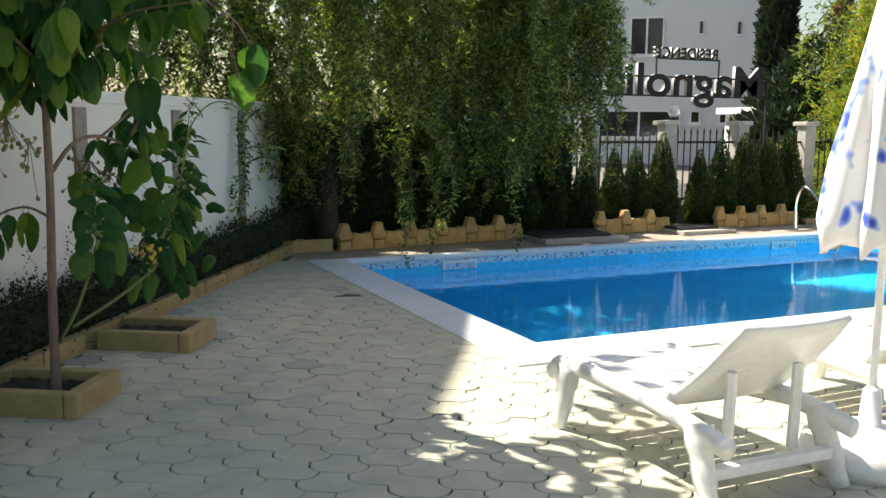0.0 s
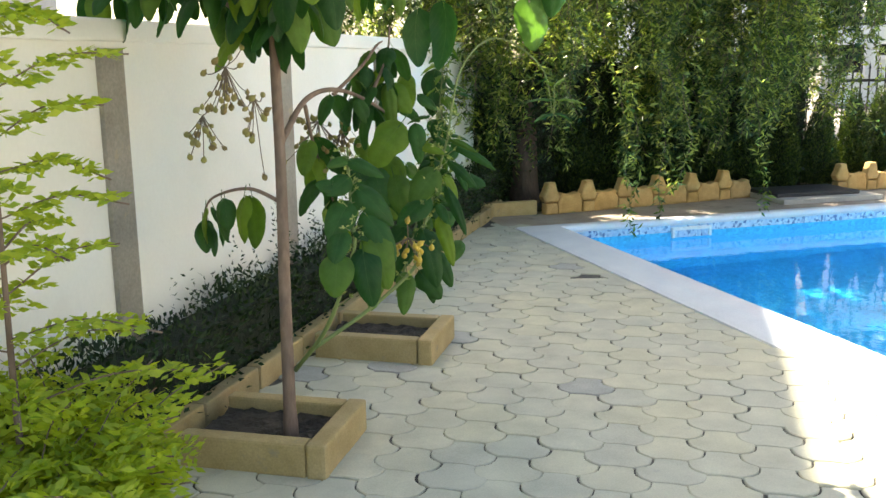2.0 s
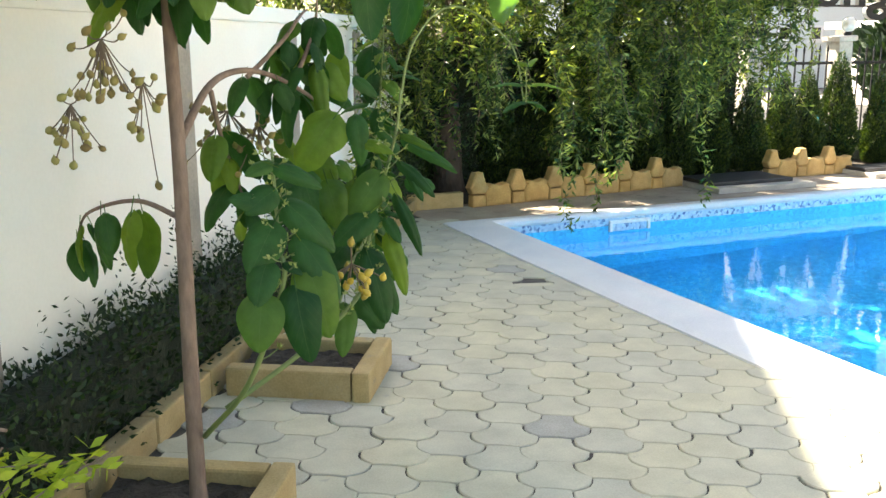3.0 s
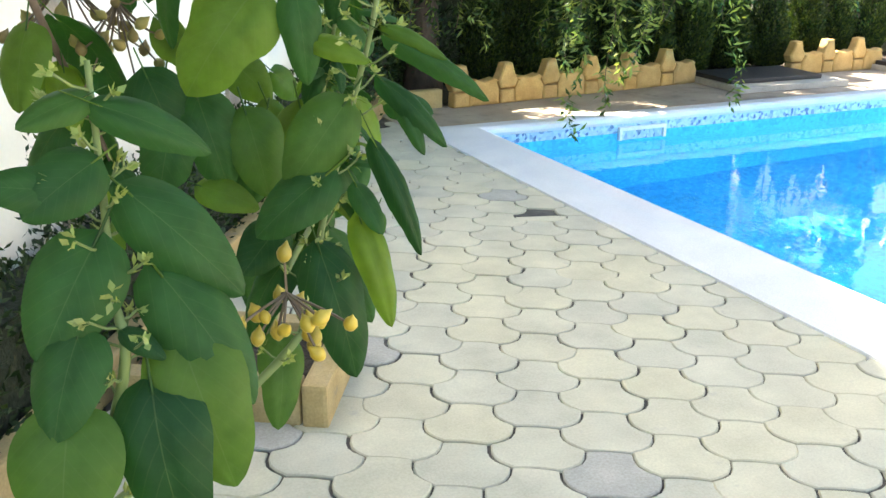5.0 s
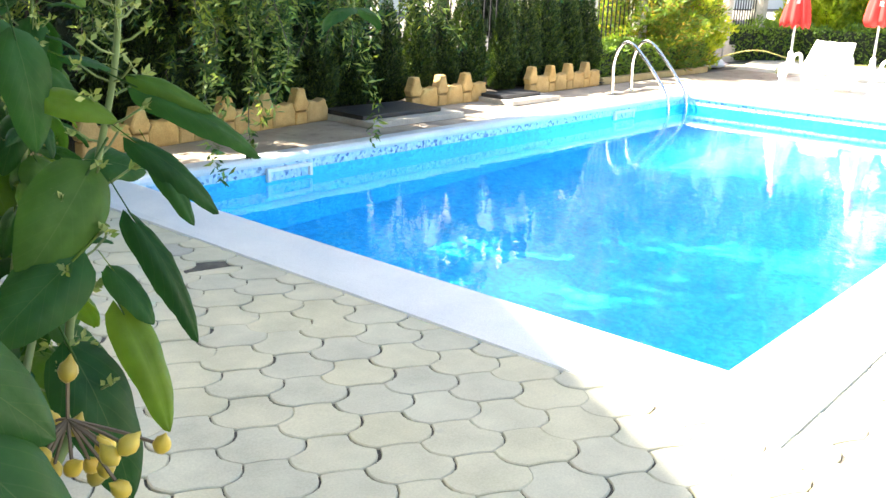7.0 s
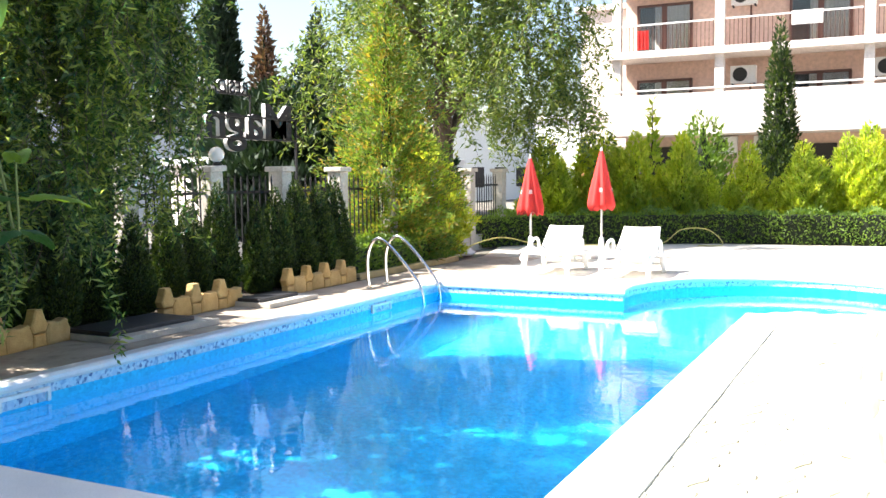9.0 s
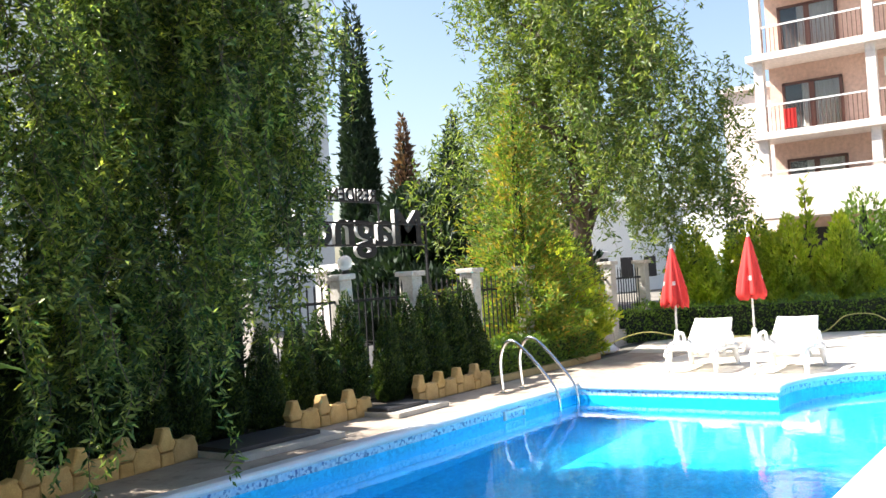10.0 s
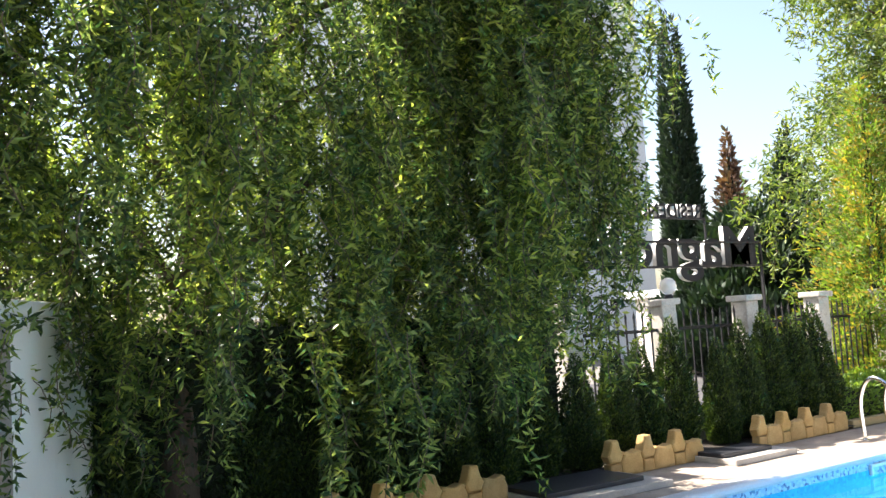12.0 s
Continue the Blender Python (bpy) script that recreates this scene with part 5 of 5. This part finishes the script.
# overhead crown
set_leaf(LEAF[1], (-2.60, -0.62, 1.74), 0.9, 1.1, 0.2, 1.0)
set_leaf(LEAF[0], (-2.66, -0.58, 1.72), 1.6, 1.0, -0.2, 1.0)
# upper crown above the view, added to cast leaf flecks on the pavers
for k in range(26):
    g = k * 2.39 + 0.5
    base = trunk_line[-1] + Vector((0, 0, -0.4 + 0.5 * (k / 26)))
    R = pr.uniform(0.5, 1.7)
    e = base + Vector((math.cos(g) * R + 0.35, math.sin(g) * R + 0.35, 0.25 + 1.1 * pr.uniform()))
    leafy_stem([base, base.lerp(e, 0.5) + Vector((0, 0, 0.15)), e], 0.011, 0.3, 0.16, 1.2, 1.0, M_bark, (0.3, 0.9))
for k in range(48):
    g = k * 2.39

    base = trunk_line[min(len(trunk_line) - 1, int(len(trunk_line) * (0.565 + 0.40 * k / 48)))]
    R = 1.1 * (1 - 0.25 * k / 48) * pr.uniform(0.65, 1.0)
    e = base + Vector((math.cos(g) * R, math.sin(g) * R, 0.12 + 0.35 * pr.uniform()))
    m_ = base.lerp(e, 0.5) + Vector((0, 0, 0.12))
    leafy_stem([base, m_, e], 0.011, 0.12, 0.125, 1.1, 0.95, M_bark, (0.6, 1.2))


# three leafy shoots beside the trunk, set to fit the camera's view: stalk, tip and width of each blade
def placed_leaf(a, b, width, kind=0, face=(-0.15, -0.8, 0.6)):
    a, b = Vector(a), Vector(b)
    d = b - a
    sx = d.length / 0.2 * 1.06
    d.normalize()
    up = Vector(face) + Vector(pr.normal(size=3) * 0.12)
    up = (up - d * up.dot(d)).normalized()
    lf = hang("leaf", LEAF[kind], pt)
    lf.matrix_basis = Matrix.Translation(a) @ Matrix((d, up.cross(d), up)).transposed().to_4x4() @ Matrix.Diagonal((sx, width / 0.128, sx, 1))


def bud_spike(pts, r0, buds):
    """A green stem with short side stalks that carry pale buds."""
    line = bend(pts, 8)
    part("branch", tube(line, [r0 * (1 - 0.6 * i / (len(line) - 1)) for i in range(len(line))], 8), M_stem, pt, "pale green upright stem", True)
    bm, pos, al = bmesh.new(), [], []
    for k in range(buds):
        c = line[int(len(line) * (0.25 + 0.72 * k / buds))]
        g = k * 2.4
        e = c + Vector((math.cos(g) * 0.042, math.sin(g) * 0.042, 0.022)) * pr.uniform(0.5, 1.4)
        add_tube(bm, [c, c.lerp(e, 0.5) + Vector((0, 0, -0.004)), e], 0.0018, 5)
        for _k in range(7):
            pos.append(np.array(e) + pr.normal(size=3) * 0.003)
            al.append((math.cos(g) + pr.normal() * 0.7, math.sin(g) + pr.normal() * 0.7, 0.7 + pr.normal() * 0.6))
    part("bud_stalk", bm, M_stem, pt, "thin green bud stalks")["kind"] = "stuff"
    hang("flower_bud", leaf_cloud("flower_bud", np.array(pos), np.array(al), 0.016, 0.0085, M_bloom), pt, "pale flower buds")["kind"] = "stuff"


bud_spike([(-3.02, 0.02, 0.35), (-2.93, -0.25, 0.60), (-2.847, -0.35, 0.893), (-2.845, -0.31, 0.986), (-2.84, -0.273, 1.107), (-2.839, -0.248, 1.237)], 0.009, 34)
for a, b, w, k in (
    ((-2.83, -0.28, 1.19), (-2.73, -0.33, 1.16), 0.050, 0), ((-2.85, -0.27, 1.20), (-2.92, -0.31, 1.19), 0.045, 2),
    ((-2.85, -0.29, 1.13), (-2.92, -0.33, 1.10), 0.073, 0), ((-2.88, -0.29, 1.10), (-2.96, -0.32, 1.13), 0.060, 2),
    ((-2.81, -0.30, 1.09), (-2.71, -0.38, 1.00), 0.085, 0), ((-2.86, -0.31, 1.04), (-2.94, -0.38, 0.94), 0.110, 2),
    ((-2.79, -0.33, 1.00), (-2.71, -0.43, 0.89), 0.092, 0), ((-2.78, -0.36, 0.93), (-2.76, -0.46, 0.82), 0.115, 1),
    ((-2.89, -0.35, 0.95), (-2.94, -0.42, 0.87), 0.090, 2), ((-2.91, -0.38, 0.87), (-2.94, -0.46, 0.78), 0.115, 0),
    ((-2.82, -0.38, 0.88), (-2.83, -0.48, 0.77), 0.110, 1), ((-2.84, -0.35, 0.95), (-2.81, -0.39, 0.94), 0.027, 0)):
    placed_leaf(a, b, w, k)
bud_spike([(-2.95, 0.04, 0.42), (-2.70, 0.03, 0.58), (-2.507, 0.052, 0.739), (-2.468, 0.097, 0.881), (-2.403, 0.127, 1.065), (-2.353, 0.134, 1.23), (-2.335, 0.135, 1.36)], 0.009, 46)
for a, b, w, k in (
    ((-2.42, 0.11, 1.09), (-2.52, 0.06, 0.99), 0.105, 0), ((-2.46, 0.09, 0.98), (-2.60, 0.06, 0.91), 0.105, 2),
    ((-2.55, 0.17, 1.27), (-2.66, 0.13, 1.16), 0.110, 3), ((-2.48, 0.15, 1.27), (-2.48, 0.09, 1.17), 0.071, 1),
    ((-2.34, 0.10, 1.22), (-2.28, 0.02, 1.20), 0.030, 0), ((-2.33, 0.09, 1.20), (-2.21, -0.02, 1.15), 0.043, 0),
    ((-2.35, 0.09, 1.13), (-2.28, -0.01, 1.07), 0.043, 0), ((-2.33, 0.08, 1.11), (-2.31, 0.00, 1.03), 0.038, 2),
    ((-2.46, 0.14, 1.20), (-2.40, 0.07, 1.19), 0.043, 0), ((-2.37, 0.07, 1.02), (-2.32, -0.04, 0.89), 0.046, 0),
    ((-2.41, 0.07, 0.96), (-2.39, -0.01, 0.91), 0.048, 2), ((-2.41, 0.05, 0.90), (-2.39, -0.05, 0.79), 0.062, 1)):
    placed_leaf(a, b, w, k)
for a, b, w, k in (
    ((-2.48, 0.06, 0.85), (-2.46, -0.06, 0.72), 0.105, 1), ((-2.66, 0.31, 1.06), (-2.71, 0.25, 0.97), 0.095, 3),
    ((-2.62, 0.31, 1.08), (-2.60, 0.23, 0.97), 0.085, 3), ((-2.54, 0.29, 1.05), (-2.53, 0.21, 0.96), 0.110, 1),
    ((-2.63, 0.28, 0.93), (-2.56, 0.21, 0.92), 0.063, 0), ((-2.51, 0.23, 0.85), (-2.59, 0.17, 0.80), 0.095, 2),
    ((-2.53, 0.16, 0.66), (-2.55, 0.06, 0.58), 0.085, 1), ((-2.70, 0.33, 1.12), (-2.67, 0.26, 1.02), 0.083, 3)):
    placed_leaf(a, b, w, k)
# fuller growth towards the wall
for k in range(34):
    f = k / 34
    c = Vector((-2.56 + 0.42 * f + pr.normal() * 0.08, 0.46 + 0.36 * f + pr.normal() * 0.08, 0.55 + 0.95 * pr.uniform()))
    g = pr.uniform(-2.6, 0.3)
    placed_leaf(c, c + Vector((math.cos(g) * 0.09, math.sin(g) * 0.09, -0.07 + pr.normal() * 0.03)), pr.uniform(0.06, 0.10), int(pr.integers(0, 4)))
leafy_stem([(-2.55, 0.25, 0.55), (-2.38, 0.42, 0.95), (-2.28, 0.52, 1.25), (-2.22, 0.60, 1.62)], 0.010, 0.25, 0.09, 0.8, 0.5, M_stem, (0.4, 1.0), True, 1.57, 0.5)

# young shoot arched over the path, placed to fit the camera's late view
shoot = bend([(-2.353, 0.134, 1.23), (-2.28, 0.17, 1.50), (-2.12, 0.20, 1.62), (-1.93, 0.17, 1.50), (-1.885, 0.15, 1.30), (-1.88, 0.148, 1.43)], 8)
part("branch", tube(shoot, [0.005 * (1 - 0.6 * i / (len(shoot) - 1)) for i in range(len(shoot))], 7), M_stem, pt)
for f, heading, dip, k in ((1.0, 0.6, -0.7, 0.5), (1.0, 3.9, -0.5, 0.55), (0.93, 5.9, -0.15, 0.9), (0.93, 2.6, -0.2, 0.9), (0.86, 0.3, 0.1, 0.75), (0.86, 3.5, 0.0, 0.8)):
    lf = hang("leaf", SMALL, pt)
    lf.matrix_basis = Matrix.Translation(shoot[int(f * (len(shoot) - 1))] + Vector((math.cos(heading), math.sin(heading), 0)) * 0.02) @ Euler((0, dip, heading), 'XYZ').to_matrix().to_4x4() @ Matrix.Diagonal((k, k, k, 1))


# twig from the crown over the path, its leaves placed to fit the camera's view
part("branch", tube(bend([(-2.62, -0.10, 2.25), (-2.35, -0.12, 2.18), (-2.10, -0.08, 2.05), (-1.998, -0.06, 1.91)], 6), 0.005, 6), M_bark, pt)
part("branch", tube(bend([(-2.10, -0.08, 2.05), (-2.09, -0.02, 1.88), (-2.052, 0.007, 1.75)], 5), 0.0035, 6), M_bark, pt)
placed_leaf((-2.052, 0.007, 1.75), (-1.977, 0.011, 1.581), 0.15, 1)
placed_leaf((-1.974, -0.084, 1.886), (-1.956, -0.059, 1.682), 0.12, 0)
placed_leaf((-2.013, -0.008, 1.888), (-1.963, 0.01, 1.749), 0.12, 2)


def cluster(centre, spread, n, mesh, label, seed):
    q = np.random.default_rng(seed)
    c = Vector(centre)
    bm = bmesh.new()
    for k in range(n):
        p = c + Vector(q.normal(size=3) * np.array(spread))
        add_tube(bm, bend([c + Vector((0, 0, spread[2] * 1.3)), c.lerp(p, 0.6) + Vector((0, 0, 0.02)), p], 3), 0.0022, 4)
        f = hang("seed_capsule", mesh, pt)
        f.matrix_basis = Matrix.Translation(p) @ Euler((q.normal() * 0.6, q.normal() * 0.6, q.uniform(0, 6)), 'XYZ').to_matrix().to_4x4() @ Matrix.Diagonal((*[q.uniform(0.62, 0.9)] * 3, 1))
    part("seed_stalk", bm, M_twig, pt, label)


cluster((-2.598, -0.144, 0.835), (0.034, 0.03, 0.034), 18, FRUIT, "brown seed stalk", 3)
cluster((-3.31, 0.08, 1.28), (0.035, 0.035, 0.05), 20, FRUIT_DRY, "brown seed stalk", 4)
cluster((-3.22, 0.07, 1.44), (0.045, 0.04, 0.06), 26, FRUIT_DRY, "brown seed stalk", 5)
cluster((-3.12, 0.10, 1.30), (0.03, 0.03, 0.08), 14, FRUIT_DRY, "brown seed stalk", 6)
cluster((-2.80, 0.60, 1.20), (0.07, 0.06, 0.06), 26, FRUIT_DRY, "brown seed stalk", 7)
cluster((-2.72, 0.50, 1.16), (0.05, 0.05, 0.06), 18, FRUIT_DRY, "brown seed stalk", 8)

# ---- feathery sapling with a low bush ----
fs = thing("feathery_sapling", "yellow green feathery sapling with a low bushy foot", "shrub", (0.12, -0.1, 0))
fr = np.random.default_rng(23)
lp, la, ll = [], [], []


def frond(p0, p1, sag, n_side, size):
    """A twig with side twigs, each set with paired leaflets."""
    p0, p1 = Vector(p0), Vector(p1)
    line = bend([p0, p0.lerp(p1, 0.5) + Vector((0, 0, sag)), p1], 8)
    d0 = (p1 - p0).normalized()
    side = d0.cross(Vector((0, 0, 1))).normalized()
    for k in range(n_side):
        f = 0.18 + 0.8 * k / n_side
        p = line[int(f * (len(line) - 1))]
        for s in (-1, 1):
            d = (d0 * 0.55 + side * s * 0.8 + Vector((0, 0, fr.normal() * 0.15))).normalized()
            L = size * (1 - 0.45 * f) * fr.uniform(0.7, 1.2)
            m = int(L / 0.018)
            for i in range(m):
                q = p + d * (L * i / m) + Vector((0, 0, -0.18 * L * (i / m) ** 2))
                t = d.cross(Vector((0, 0, 1))).normalized()
                for u in (-1, 1):
                    lp.append(q), la.append(d * 0.45 + t * u + Vector((0, 0, fr.normal() * 0.2))), ll.append(0.046 * fr.uniform(0.7, 1.2))
    return line


bm = bmesh.new()
top_line = bend([(-3.98, -0.52, 0.0), (-3.98, -0.51, 0.6), (-3.97, -0.5, 1.2), (-3.96, -0.5, 2.1)], 8)
add_tube(bm, top_line, [0.014 * (1 - 0.75 * i / (len(top_line) - 1)) for i in range(len(top_line))], 7)
for k in range(32):
    z = 0.5 + 1.45 * k / 32
    g = k * 2.4 + fr.normal() * 0.2
    L = 0.58 * (1 - 0.55 * k / 32) * fr.uniform(0.7, 1.1)
    e = (-3.97 + math.cos(g) * L, -0.51 + math.sin(g) * L * 0.8, z + 0.10 * L + fr.normal() * 0.05)
    ln = frond((-3.97, -0.51, z), e, 0.05, 7, 0.11)
    add_tube(bm, ln, 0.0035, 4, False)
for k in range(80):
    g = fr.uniform(0, 6.28)
    L = fr.uniform(0.25, 0.62)
    b0 = (-3.86 + fr.normal() * 0.08, -0.66 + fr.normal() * 0.12, fr.uniform(0.05, 0.25))
    e = (b0[0] + math.cos(g) * L * 0.85, b0[1] + math.sin(g) * L, b0[2] + fr.uniform(0.0, 0.42))
    ln = frond(b0, e, 0.08, 9, 0.13)
    add_tube(bm, ln, 0.003, 4, False)
part("twig_mass", bm, M_bark, fs)["kind"] = "stuff"
lv = leaf_cloud("leaflets", np.array([tuple(p) for p in lp]), np.array([tuple(p) for p in la]), np.array(ll), np.array(ll) * 0.42, M_feather)
hang("foliage", lv, fs)["kind"] = "stuff"

# ---- pavers ----
V1, V2 = Vector((0.2269, -0.0093)), Vector((0.1120, 0.1862))
U = Vector((0.8569, -0.5155))
NN = Vector((0.5155, 0.8569))


def paver_outline(inset):
    """Six-sided bone paver: two straight ends, hollow upper flanks, bulging lower flanks."""
    c = [(0.062, 0.1125), (0.130, 0.0), (0.062, -0.1125), (-0.062, -0.1125), (-0.130, 0.0), (-0.062, 0.1125)]
    bulge = [-0.024, 0.024, -0.006, 0.024, -0.024, 0.006]
    pts = []
    for i in range(6):
        a, b = Vector(c[i]), Vector(c[(i + 1) % 6])
        d = b - a
        o = Vector((-d.y, d.x)).normalized()
        for k in range(4):
            t = k / 4
            pts.append(a + d * t + o * bulge[i] * math.sin(math.pi * t))
    k = 1 - inset / 0.12
    return [U * (p.x * 1.037 * k) + NN * (p.y * 0.966 * k) for p in pts]


lo, hi, tp = paver_outline(0.0034), paver_outline(0.0034), paver_outline(0.0072)
pv, pf = [], []
m = len(lo)
for z, ring in ((-0.02, lo), (-0.004, hi), (0.0, tp)):
    pv += [(p.x, p.y, z) for p in ring]
for s in range(2):
    for i in range(m):
        j = (i + 1) % m
        pf.append((s * m + i, s * m + j, (s + 1) * m + j, (s + 1) * m + i))
pf.append(tuple(range(2 * m, 3 * m)))
PAVER = mesh_from("paver", pv, pf, M_paver)
PAVER_GREY = PAVER.copy()
PAVER_GREY.materials.clear()
PAVER_GREY.materials.append(M_paver_grey)
bmx = bmesh.new()
bmx.from_mesh(PAVER)
bmesh.ops.recalc_face_normals(bmx, faces=bmx.faces)
if sum(f.normal.z * f.calc_area() for f in bmx.faces) < 0:
    bmesh.ops.reverse_faces(bmx, faces=bmx.faces)
bmx.to_mesh(PAVER)
bmx.to_mesh(PAVER_GREY)
bmx.free()

q = np.random.default_rng(5)
far_v, far_f = [], []
base_v = np.array([tuple(v.co) for v in PAVER.vertices])
base_f = [tuple(p.vertices) for p in PAVER.polygons]
P0 = Vector((-1.186, 0.833))
single = []
for i in range(-48, 60):
    for j in range(-48, 34):
        c = P0 + V1 * i + V2 * j
        if c.y > 4.62 or c.y < -8 or c.x > 6.9:
            continue
        if c.dot(N) > E_D - 0.02:
            continue
        if c.x > -0.18 and c.y > -0.18:
            continue
        tilt = (q.normal() * 0.3, q.normal() * 0.3, q.normal() * 0.7)
        z = q.normal() * 0.0014
        c = c + Vector((q.normal(), q.normal())) * 0.0022
        if (c - Vector((-0.52, 2.22))).length < 0.12:
            tilt, z = (-4.5, 1.5, 3.0), -0.010
        if -0.9 < c.y < 3.6 and c.x < -0.2:
            single.append((c, tilt, z, q.uniform()))
        else:
            R = Euler([radians(a) for a in tilt]).to_matrix()
            vv = base_v @ np.array(R).T + np.array((c.x, c.y, z))
            o = len(far_v)
            far_v += [tuple(v) for v in vv]
            far_f += [tuple(k + o for k in f) for f in base_f]
single.sort(key=lambda s: (s[0] - Vector((-1.8, 0.6))).length)
for k, (c, tilt, z, rv) in enumerate(single):
    if k < 300:
        b = hang("paver", PAVER_GREY if rv < 0.025 or (c - Vector((-1.52, 0.272))).length < 0.08 else PAVER, paving)
        b.matrix_basis = pose(c.x, c.y, z, *tilt)
    else:
        R = Euler([radians(a) for a in tilt]).to_matrix()
        vv = base_v @ np.array(R).T + np.array((c.x, c.y, z))
        o = len(far_v)
        far_v += [tuple(v) for v in vv]
        far_f += [tuple(k2 + o for k2 in f) for f in base_f]
fp = hang("outer_pavers", mesh_from("outer_pavers", far_v, far_f, M_paver), paving)
fp["kind"] = "stuff"
